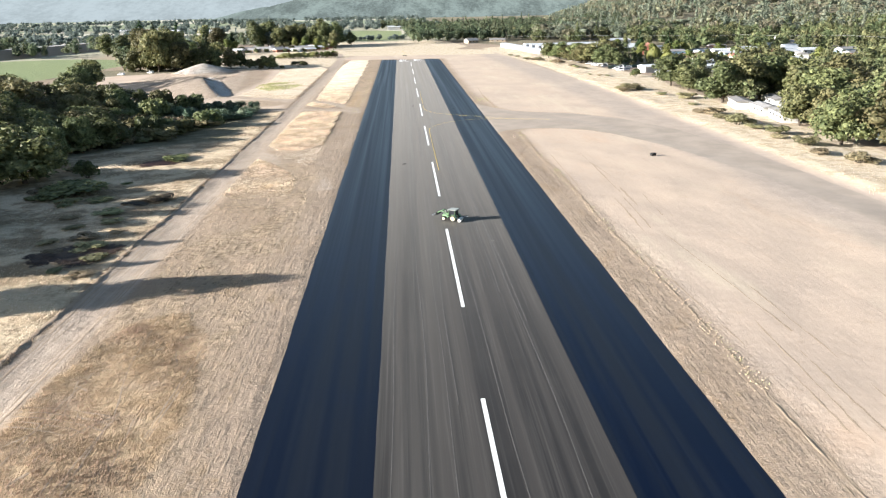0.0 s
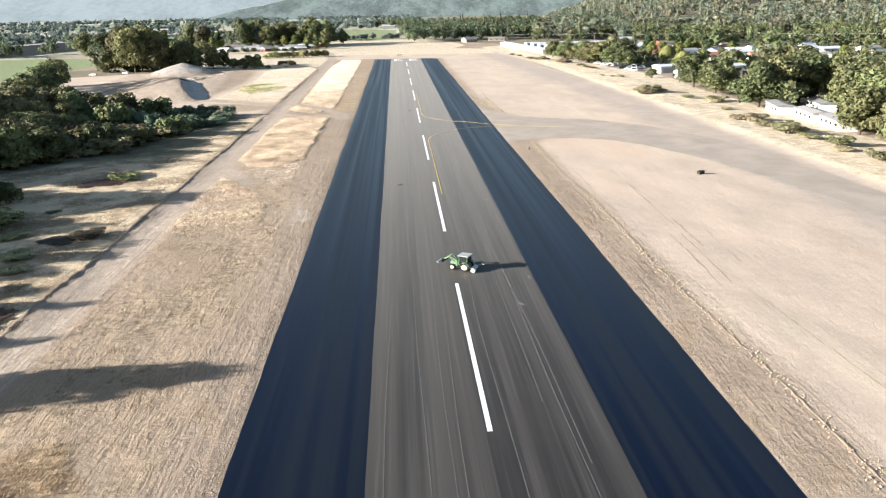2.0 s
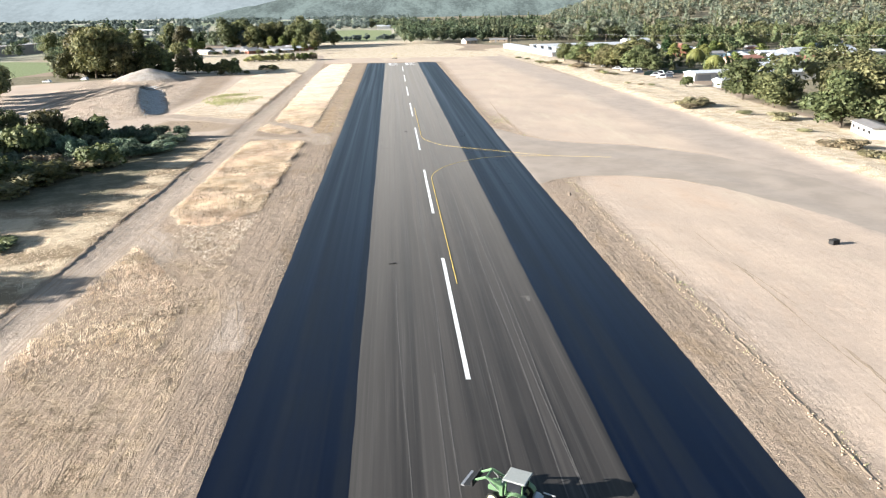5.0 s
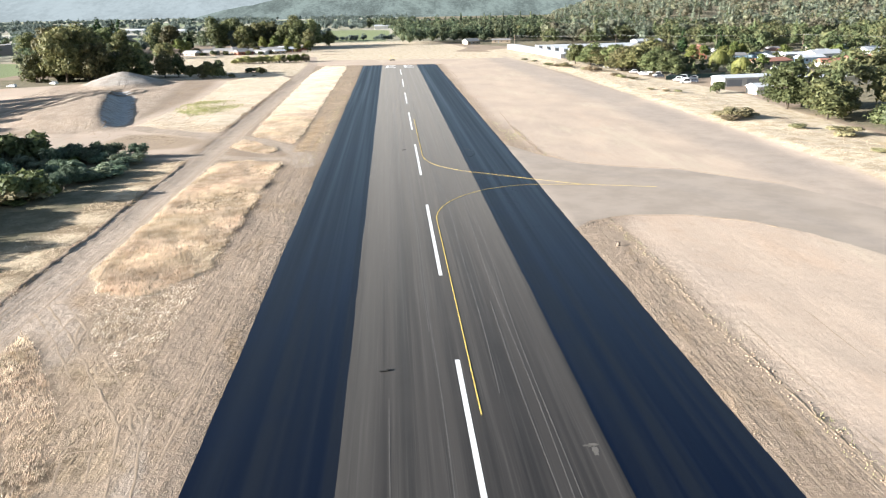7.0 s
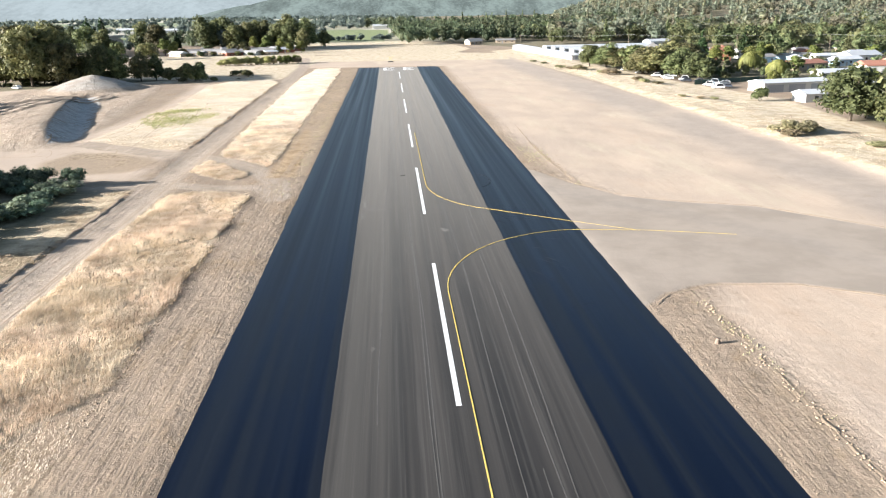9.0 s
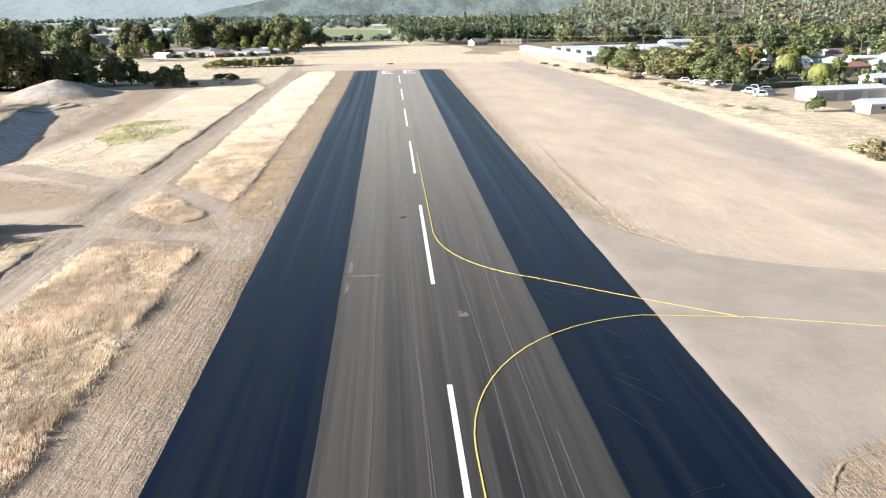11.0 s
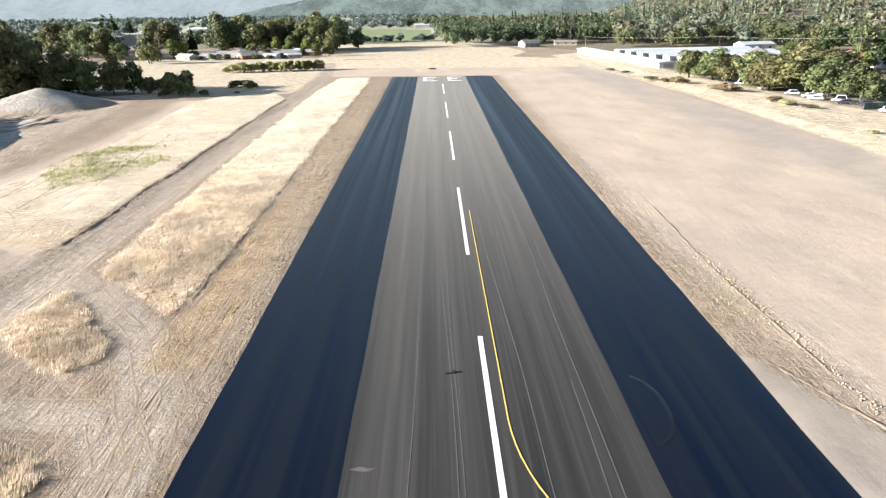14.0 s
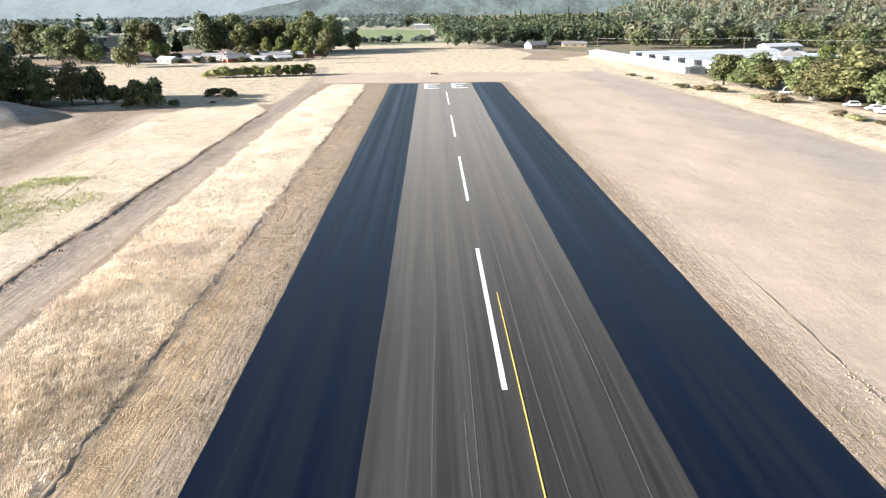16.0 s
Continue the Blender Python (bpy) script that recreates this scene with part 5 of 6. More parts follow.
# hamlet beyond the golden fields
_h = random.Random(31)
for i in range(18):
    x, y = -158 + 4.4 * i + _h.uniform(-2, 2), (734, 756, 778)[i % 3] + _h.uniform(-4, 4)
    house(x, y, _h.uniform(9, 15), 7, 2.3, _h.uniform(1.0, 1.9), _h.uniform(-40, 40), _h.choice((WALL_TAN, WALL_TAN, WALL_WHITE, WALL_RED)), _h.choice((ROOF_GREY, ROOF_GREY, ROOF_GREY, ROOF_GREY, ROOF_WHITE)), "low house with a pitched roof beyond the field", "farmhouse", 2)
for x, y, l in ((-12, 1385, 34), (-330, 1330, 26), (-420, 1420, 30), (-520, 1500, 34), (-170, 1420, 24)):
    house(x, y, l, 16, 5, 2.5, 4, WALL_WHITE, ROOF_WHITE, "white farm building far in the valley", "farm_building", 0, False)


# small garden trees and hedges between the houses
homes = [o.matrix_world.translation for o in scene.objects if o.get("category") == "building"]
gardens = scatter(210, 122, 330, 430, 600, lambda x, y: in_view(x, y) and x > 124 + 0.02 * y and all((x - h.x) ** 2 + (y - h.y) ** 2 > 130 for h in homes), 21, (2, 6), 5)
wood("garden_woods", "small green garden trees between the houses", gardens, WOODS, 170, 9, 0.05, 4, 0.035)


# ---- highway bank and bridge ----
def bank(points, top, foot, h):
    bm = bmesh.new()
    rows = []
    pts = [Vector(p) for p in points]
    for i, p in enumerate(pts):
        d = (pts[min(i + 1, len(pts) - 1)] - pts[max(i - 1, 0)]).normalized()
        n = Vector((-d.y, d.x))
        rows.append([bm.verts.new((*(p + n * o), z)) for o, z in ((foot, -0.5), (top, h), (-top, h), (-foot, -0.5))])
    for a, b in zip(rows, rows[1:]):
        for i in range(3):
            bm.faces.new((a[i], b[i], b[i + 1], a[i + 1]))
    bmesh.ops.recalc_face_normals(bm, faces=bm.faces)
    return bm


road_bank = tagged(part("road_embankment", bank([(-560, 300), (-440, 560), (-372, 730), (-335, 900), (-300, 995)], 9, 26, 7.5), CLOD, None), "grassy highway embankment across the valley", "embankment", kind="structure")
hw = tagged(part("highway", bank([(-560, 300), (-440, 560), (-372, 730), (-335, 900), (-300, 995)], 8, 8.3, 7.62), CONCRETE, None), "pale concrete highway on the bank", "road", kind="structure")
bridge = tagged(empty("highway_bridge", pose(-272, 1008, 0, 0, 0, 28)), "concrete highway bridge on square piers", "bridge")
part("deck", box(-34, 40, -7, 7, 6.2, 7.6), CONCRETE, bridge)
part("rail", box(-34, 40, -7.3, -6.9, 7.55, 8.4), CONCRETE, bridge)
part("rail", box(-34, 40, 6.9, 7.3, 7.55, 8.4), CONCRETE, bridge)
for u in (-24, -4, 16, 34):
    part("pier", box(u - 0.9, u + 0.9, -6, 6, -0.5, 6.3), CONCRETE, bridge)


# ---- poles and wires ----
def utility_pole(x, y, h, turn):
    z = float(terrain(x, y))
    thing = tagged(empty("utility_pole", pose(x, y, z, 0, 0, turn)), "weathered wooden utility pole with a crossarm", "utility pole", "line of utility poles")
    part("pole", rod((0, 0, -0.5), (0, 0, h), 0.2, 0.13), POLE, thing)
    arm = part("crossarm", box(-1.3, 1.3, -0.07, 0.07, h - 0.9, h - 0.72), POLE, thing)
    for u in (-1.15, -0.4, 0.4, 1.15):
        part("insulator", rod((u, 0, h - 0.72), (u, 0, h - 0.5), 0.05, 0.04, 6), CONCRETE, arm)
    return Vector((x, y, z + h - 0.5))


tops = [utility_pole(x, y, h, 35) for x, y, h in ((98, 752, 10), (168, 700, 11), (228, 655, 11), (284, 640, 11), (330, 560, 12), (372, 480, 12), (415, 395, 12))]
def tube(points, r):
    """One thin tube along points."""
    bm = bmesh.new()
    rings = [[bm.verts.new(p + Vector(o) * r) for o in ((1, 0, 0), (-0.5, 0, 0.87), (-0.5, 0, -0.87))] for p in points]
    for a, b in zip(rings, rings[1:]):
        for i in range(3):
            bm.faces.new((a[i], a[(i + 1) % 3], b[(i + 1) % 3], b[i]))
    return bm


for q in (-0.4, 0.4, 1.1):
    for a, b in zip(tops, tops[1:]):
        pts = [a.lerp(b, t) + Vector((q * 0.7, q, -3.5 * t * (1 - t))) for t in (i / 10 for i in range(11))]
        tagged(part("overhead_wire", tube(pts, 0.025), WIRE, None), "thin grey overhead wire between poles", "wire", "overhead wires")


# ---- parked vehicles ----
def car(x, y, turn, paint, label, tall=0.0):
    thing = tagged(empty("car", pose(x, y, float(terrain(x, y)), 0, 0, turn)), label, "car")
    prof = [(-2.2, 0.35), (2.2, 0.35), (2.2, 0.8), (1.2, 0.95), (0.65, 1.45 + tall), (-1.5, 1.5 + tall), (-2.15, 1.0)]
    part("body", side_prism(prof, -0.88, 0.88), paint, thing)
    part("window", side_prism([(-1.9, 1.02), (1.0, 1.0), (0.6, 1.4 + tall), (-1.45, 1.44 + tall)], -0.9, 0.9), WINDOW, thing)
    for u in (-1.35, 1.35):
        for s in (-0.85, 0.85):
            w = part("wheel", rod((s - 0.1, u, 0.33), (s + 0.1, u, 0.33), 0.33, None, 12), TYRE, thing)
            part("rim", rod((s * 1.02 - 0.1, u, 0.33), (s * 1.02 + 0.1, u, 0.33), 0.18, None, 8), STEEL, w)
    return thing


for i, (x, y, t, c, l, h) in enumerate(((116, 476, 70, CAR_WHITE, "white parked car on the dry verge", 0), (121, 471, 66, CAR_WHITE, "white parked van by the oaks", 0.6), (120, 466, 80, CAR_BLUE, "blue parked car by the oaks", 0), (117, 478, 20, CAR_WHITE, "white parked car under oaks", 0),
                                       (-171, 503, 60, CAR_WHITE, "white pickup under the trees", 0.3), (-186, 492, 75, CAR_WHITE, "white parked car under the trees", 0), (121, 436, 80, CAR_WHITE, "white parked truck beside the sheds", 0.5), (126, 440, 70, CAR_BLUE, "blue parked car beside the sheds", 0), (117, 520, 10, CAR_WHITE, "white parked car in the shade", 0),
                                       (126, 452, 60, CAR_WHITE, "white parked trailer on the dry yard", 0.8), (122, 447, 50, CAR_WHITE, "white parked truck on the dry yard", 0.5), (131, 453, 75, CAR_WHITE, "white parked car on the dry yard", 0), (122, 488, 70, CAR_WHITE, "white parked van under oaks", 0.6), (116, 492, 75, CAR_WHITE, "white parked pickup at the foot of the verge", 0.2), (114, 508, 80, CAR_WHITE, "white parked van at the foot of the verge", 0.7), (112, 525, 70, CAR_WHITE, "white parked trailer at the foot of the verge", 0.8), (124, 462, 70, CAR_BLUE, "blue parked pickup on the dry yard", 0.2), (118, 484, 80, CAR_WHITE, "white parked car on the dry verge", 0),
                                       (128, 186, 10, CAR_BLUE, "blue parked car under oaks", 0), (190, 706, 10, CAR_RED, "red parked truck behind the storage rows", 0.8), (196, 716, 8, CAR_RED, "red parked truck behind the storage rows", 0.8))):
    car(x, y, t, c, l, h)

for x0, y0, x1, y1 in ((118, 452, 150, 462),):
    fence = tagged(empty("fence"), "dark green slatted fence at the yard", "fence")
    n = 10
    for i in range(n):
        a, b = Vector((x0, y0)).lerp(Vector((x1, y1)), i / n), Vector((x0, y0)).lerp(Vector((x1, y1)), (i + 0.97) / n)
        d = (b - a).normalized()
        nn = Vector((-d.y, d.x)) * 0.04
        z = float(terrain(a.x, a.y))
        part("panel", prism([tuple(a + nn), tuple(b + nn), tuple(b - nn), tuple(a - nn)], z + 0.05, z + 1.9), TARP, fence)
        part("post", rod((a.x, a.y, z - 0.3), (a.x, a.y, z + 2.0), 0.06, None, 6), POLE, fence)


# ---- tractor on the runway ----
def tractor(m):
    """A compact tractor: front loader, cab with pale canopy, broom behind. It faces +x."""
    thing = tagged(empty("tractor", m), "green compact tractor with front loader and rear broom on the runway", "tractor")

    def wheel(x, y, r, w, rr):
        t = part("wheel", bmesh_wheel(x, y, r, w), TYRE, thing, "black lugged tyre")
        part("rim", rod((x, y - w * 0.53, r), (x, y + w * 0.53, r), r * rr, None, 16), RIM, t, "pale yellow wheel rim")

    def bmesh_wheel(x, y, r, w):
        bm = rod((x, y - w / 2, r), (x, y + w / 2, r), r * 0.95, None, 24)
        for i in range(16):
            a = i * math.pi / 8
            lug = Matrix.Translation((x + math.cos(a) * r * 0.95, y, r + math.sin(a) * r * 0.95)) @ Matrix.Rotation(-a, 4, 'Y') @ Matrix.Diagonal((r * 0.12, w, r * 0.12, 1))
            bmesh.ops.create_cube(bm, size=1, matrix=lug)
        return bm

    for s in (-0.72, 0.72):
        wheel(-0.75, s, 0.64, 0.4, 0.62)
        wheel(1.0, s * 0.95, 0.42, 0.28, 0.6)
        part("fender", side_arc(-0.75, s, 0.74, 0.44), GREEN, thing)
    part("chassis", box(-1.1, 1.2, -0.28, 0.28, 0.42, 0.85, 0.04), BLACK, thing)
    part("hood", side_hood(), GREEN, thing)
    part("floor_plate", box(-0.9, 0.25, -0.55, 0.55, 0.78, 0.88, 0.02), GREEN, thing)
    part("seat", box(-0.85, -0.4, -0.25, 0.25, 0.95, 1.35, 0.08), BLACK, thing)
    for x, lean in ((-1.05, 0.0), (0.15, -0.12)):
        for s in (-0.6, 0.6):
            part("cab_post", rod((x, s, 0.85), (x + lean, s, 2.3), 0.05, None, 6), GREEN, thing)
    part("windscreen", box(0.02, 0.06, -0.56, 0.56, 1.35, 2.25), WINDOW, thing)
    part("rear_window", box(-1.07, -1.03, -0.56, 0.56, 1.35, 2.25), WINDOW, thing)
    for s in (-0.6, 0.6):
        part("side_window", box(-0.95, 0.0, s - 0.015, s + 0.015, 1.3, 2.22), WINDOW, thing)
    part("canopy", box(-1.28, 0.28, -0.76, 0.76, 2.26, 2.42, 0.05), CAB_ROOF, thing, "pale grey canopy")
    part("exhaust", rod((0.95, -0.28, 1.2), (0.95, -0.28, 1.85), 0.04, None, 8), BLACK, thing)
    for s in (-0.5, 0.5):
        part("loader_post", box(0.32, 0.58, s - 0.08, s + 0.08, 0.6, 1.55, 0.02), GREEN, thing)
        arm = part("loader_arm", rod((0.42, s, 1.45), (1.5, s, 1.95), 0.11, None, 6), GREEN, thing)
        rod_part = rod((1.5, s, 1.95), (2.45, s, 1.3), 0.11, None, 6)
        part("lower_arm", rod_part, GREEN, arm)
        part("cylinder", rod((0.6, s, 0.9), (1.45, s, 1.8), 0.045, None, 6), STEEL, arm)
    part("loader_crossbar", rod((1.5, -0.5, 1.95), (1.5, 0.5, 1.95), 0.07, None, 8), GREEN, thing)
    part("grille", box(1.4, 1.5, -0.34, 0.34, 0.8, 1.2, 0.02), BLACK, thing)
    for s in (-0.72, 0.72):
        part("work_lamp", box(0.2, 0.3, s - 0.08, s + 0.08, 2.12, 2.25, 0.02), STEEL, thing)
    bucket = side_y([(2.35, 0.95), (2.98, 0.85), (3.08, 0.93), (2.5, 1.07), (2.5, 1.5), (2.38, 1.55)], -0.85, 0.85)
    part("bucket", bucket, BLACK, thing, "dark bucket with a worn pale edge")
    part("bucket_edge", box(2.95, 3.22, -0.86, 0.86, 0.83, 0.94), STEEL, thing)
    part("hitch", box(-1.7, -1.05, -0.2, 0.2, 0.45, 0.6, 0.02), BLACK, thing)
    broom = part("broom", rod((-1.55, -0.9, 0.32), (-2.0, 0.9, 0.32), 0.3, None, 18), BRUSH, thing, "pale cylindrical broom")
    part("broom_hood", side_y([(-2.1, 0.62), (-1.6, 0.66), (-1.6, 0.72), (-2.12, 0.7)], -0.6, 0.9), STEEL, thing)
    part("broom_arm", rod((-2.0, -0.9, 0.7), (-2.9, -0.5, 1.0), 0.06, None, 6), STEEL, broom)
    return thing


def side_y(profile, y0, y1):
    bm = bmesh.new()
    a = [bm.verts.new((x, y0, z)) for x, z in profile]
    b = [bm.verts.new((x, y1, z)) for x, z in profile]
    n = len(profile)
    bm.faces.new(a)
    bm.faces.new(b[::-1])
    for i in range(n):
        bm.faces.new((a[i], b[i], b[(i + 1) % n], a[(i + 1) % n]))
    bmesh.ops.recalc_face_normals(bm, faces=bm.faces)
    return bm


def side_hood():
    bm = side_y([(0.15, 0.8), (1.4, 0.75), (1.48, 0.85), (1.42, 1.22), (1.1, 1.38), (0.15, 1.5)], -0.4, 0.4)
    bmesh.ops.bevel(bm, geom=bm.edges[:], offset=0.04, segments=2, affect='EDGES')
    return bm


def side_arc(x, y, r, w):
    pts = [(x + r * math.cos(a), 0.64 + r * math.sin(a)) for a in (radians(q) for q in range(20, 171, 15))]
    inner = [(x + (r - 0.05) * math.cos(a), 0.64 + (r - 0.05) * math.sin(a)) for a in (radians(q) for q in range(170, 19, -15))]
    return side_y(pts + inner, y - w / 2, y + w / 2)


tractor(pose(1.2, 127.9, 0.02, 0, 0, 149) @ Matrix.Diagonal((1.1, 1.1, 0.9, 1.0)))

# ---- closed-runway cross beyond the end ----
cross = tagged(empty("runway_cross_marker", pose(-4.1, 622, 0.02, 0, 0, 4)), "yellow lattice cross marker on a low trailer", "marker")
part("trailer", box(-1.6, 1.6, -0.9, 0.9, 0.35, 0.7, 0.04), BLACK, cross)
for s in (-1.2, 1.2):
    part("wheel", rod((s - 0.12, 0, 0.35), (s + 0.12, 0, 0.35), 0.35, None, 12), TYRE, cross)
for s in (-1, 1):
    part("arm", rod((-1.9 * s, 0, 0.7), (1.9 * s, 0.4, 4.0), 0.06, None, 6), YELLOW_PAINT, cross)

# ---- small things lying about ----
blk = tagged(empty("battery_box", pose(57.4, 182.4, float(terrain(57.4, 182.4)), 0, 0, 20)), "small black box lying on the dirt", "box")
part("body", box(-0.7, 0.7, -0.45, 0.45, 0, 0.6, 0.08), BLACK, blk)
part("lid", box(-0.74, 0.74, -0.49, 0.49, 0.6, 0.7, 0.04), TYRE, blk)
stub = tagged(empty("stump", pose(26.2, 216.9, float(terrain(26.2, 216.9)), 0, 0, 0)), "short wooden stump with a long shadow", "stump")
part("post", rod((0, 0, -0.2), (0.1, 0, 0.55), 0.28, 0.2, 9), POLE, stub)
part("branch", rod((0.1, 0, 0.4), (-0.5, 0.1, 0.75), 0.08, 0.04, 6), POLE, stub)
for x, y in ((-3.0, 297.6), (-7.2, 181.3)):
    rag = tagged(empty("rubber_scrap", pose(x, y, 0.02, 0, 0, 8)), "dark scrap of rubber on the asphalt", "debris")
    part("strip", box(-0.45, 0.45, -0.12, 0.12, 0, 0.09, 0.03), TYRE, rag)
    part("flap", box(0.2, 0.55, -0.05, 0.25, 0.02, 0.14, 0.03), TYRE, rag)


# ---- tall dry grass, weeds and clods ----
def tufts(name, label, polys, density, tall, seed, leaf, lean=0.35, patchy=0.2, blades=5, bare=(), ramp_y=None, width=0.055):
    """Tufts of blades over plan outlines."""
    rnd = np.random.RandomState(seed)
    vs = []
    for poly in polys:
        p = np.array(poly)
        lo, hi = p.min(0), p.max(0)
        n = int((hi[0] - lo[0]) * (hi[1] - lo[1]) * density)
        x, y = rnd.uniform(lo[0], hi[0], n), rnd.uniform(lo[1], hi[1], n)
        d = inside_distance(x, y, poly) + 0.7 * wave_noise(x / 1.3, y / 1.7, 2) + 0.5 * wave_noise(x / 4.1, y / 5.3, 6) + rnd.normal(scale=0.35, size=n)
        ok = d > 0
        for q in bare:
            ok &= inside_distance(x, y, q) < 0.3
        if ramp_y:
            ok &= rnd.uniform(0, 1, n) < np.clip((y - ramp_y[0]) / (ramp_y[1] - ramp_y[0]), 0, 1)
        ok &= (wave_noise(x / 4.0, y / 5.5, seed) + rnd.uniform(-0.7, 0.7, n)) > -1 + patchy * 2
        vs.append(np.stack([x[ok], y[ok]], 1))
    xy = np.concatenate(vs)
    n = len(xy)
    z = terrain(xy[:, 0], xy[:, 1])
    h = tall * (0.75 + 0.35 * wave_noise(xy[:, 0] / 3, xy[:, 1] / 4, seed + 1))
    out = []
    for b in range(blades):
        a = rnd.uniform(0, 2 * math.pi, n)
        r = rnd.uniform(0.05, 0.55, n)
        bx, by = xy[:, 0] + r * np.cos(a), xy[:, 1] + r * np.sin(a)
        k = h * rnd.uniform(0.6, 1.15, n)
        w = rnd.uniform(0.4, 1.0, n) * width
        # the wind has laid neighbours the same way
        g = 0.7 + 1.1 * wave_noise(bx / 7, by / 9, seed + 3) + rnd.normal(scale=0.6, size=n)
        tx, ty = bx + k * lean * np.cos(g), by + k * lean * np.sin(g)
        sx, sy = -np.sin(a) * w, np.cos(a) * w
        out.append(np.stack([np.stack([bx - sx, by - sy, z - 0.05], 1), np.stack([bx + sx, by + sy, z - 0.05], 1), np.stack([tx, ty, z + k], 1)], 1))
    v = np.stack(out, 1).reshape(-1, 3)
    return tagged(new(name, big_mesh(name, v, np.arange(len(v)).reshape(-1, 3), leaf)), label, "grass", kind="stuff")


# lanes that a mower cut into the near strip
SWATHS = tuple(band([(-35.2 + 0.95 * q, 257.5), (-35.0 + 0.95 * q, 260.5), (-34.2 + 0.95 * q, 263.2)], 0.22) for q in range(4))
ROADS = (TRACK, CROSS_A, CROSS_B, CROSS_C, CROSS_D)
tufts("tall_dry_grass", "tall pale golden dry grass in long strips", [STRIP_FAR, STRIP_ISLE], 9.0, 0.42, 1, PALE_STRAW, blades=7, lean=0.8, width=0.042, bare=ROADS, ramp_y=(270, 380))
tufts("tawny_grass", "tall tawny dry grass between the track and the runway", [STRIP_NEAR, STRIP_FAR, STRIP_ISLE], 14.0, 0.62, 8, STRAW, blades=9, lean=0.45, patchy=0.12, width=0.036, ramp_y=(400, 300), bare=ROADS + (CROSS_E,) + SWATHS)
tufts("edge_clumps", "taller clumps of golden grass along the strip's edge", [band([(-31.4, 213), (-31.9, 236), (-31.5, 262), (-31.6, 285)], 0.8)], 7.0, 0.95, 33, STRAW, blades=9, lean=0.35, patchy=0.5, width=0.04)
tufts("swath_grass", "thin tawny dry grass on the graded ground by the track", [TAWNY_PATCH], 7.0, 0.3, 18, DULL_STRAW, blades=6, lean=0.9, patchy=0.3, bare=ROADS + (CROSS_E,))
tufts("thin_grass", "thin churned dry grass on the graded ground", [[(-46, 92), (-46, 150), (-31, 140), (-31, 92)]], 3.0, 0.2, 28, DULL_STRAW, blades=5, lean=0.9, patchy=0.5, bare=ROADS + (CROSS_E,))
tufts("track_corner_grass", "golden dry grass in the corner between two tracks", [[(-46.8, 150), (-46.8, 195), (-45, 195), (-38, 182), (-33, 168), (-32, 150)]], 6.0, 0.42, 29, STRAW, blades=7, lean=0.6, patchy=0.34, width=0.042, bare=ROADS + (CROSS_E,))
tufts("flattened_grass", "flattened pale grass churned by wheels", [ROUGH_E], 5.0, 0.22, 30, PALE_STRAW, blades=5, lean=1.3, patchy=0.42, width=0.05, bare=ROADS + (CROSS_E,))
tufts("shoulder_stubble", "tan mown stubble on the runway shoulder", [[(-30.3, 300), (-30.3, 470), (-22.9, 470), (-22.9, 300)]], 5.0, 0.13, 38, STUBBLE, blades=4, lean=0.8, patchy=0.4, width=0.045)
tufts("field_grass", "dry golden grass beside the dirt track", [[(-54, 60), (-54, 296), (-62, 286), (-92, 272), (-92, 60)], FIELD_B], 2.5, 0.24, 2, STRAW, patchy=0.4, lean=0.7, bare=ROADS + (WOOD_LEFT,))
tufts("verge_grass", "dry golden grass on the bank beside the town", [[(88, 120), (88, 330), (84, 480), (78, 590), (92, 590), (104, 560), (112, 430), (112, 250), (109, 120)]], 1.4, 0.22, 3, STRAW, patchy=0.4, lean=0.7)
tufts("stubble", "sparse dry stubble on the graded shoulder", [ROUGH_A, ROUGH_C, FIELD_D, TONGUE], 1.3, 0.14, 4, DULL_STRAW, patchy=0.66, blades=3, bare=ROADS)
tufts("shoulder_weeds", "low green and straw weeds along the turned furrow", [[(24, 296), (24, 340), (28, 340), (28, 292)], [(28.8, 60), (28.0, 330), (29.6, 330), (30.0, 60)], [(-27.5, 283), (-24, 283), (-23.4, 301), (-26, 301)], [(-26, 236), (-23.2, 236), (-23.2, 252), (-25, 252)], [(-25.6, 300), (-23.1, 300), (-23.1, 430), (-24.6, 430)]], 1.8, 0.25, 5, GOLD_WEED, patchy=0.5, blades=4, bare=(APRON,))


def clods(name, label, sites, seed, size):
    rnd = np.random.RandomState(seed)
    pieces = []
    for x, y in sites:
        s = size * rnd.uniform(0.4, 1.5)
        v = ICO0[0] * s * rnd.uniform(0.6, 1.3, (6, 1)) * np.array([1, 1.2, 0.7])
        a = rnd.uniform(0, 6)
        v = v @ np.array([[math.cos(a), math.sin(a), 0], [-math.sin(a), math.cos(a), 0], [0, 0, 1]])
        pieces.append((v + np.array([x, y, float(terrain(x, y)) + 0.2 * s]), ICO0[1]))
    v, f = joined(*pieces)
    return tagged(new(name, big_mesh(name, v, f, CLOD)), label, "earth", kind="stuff")


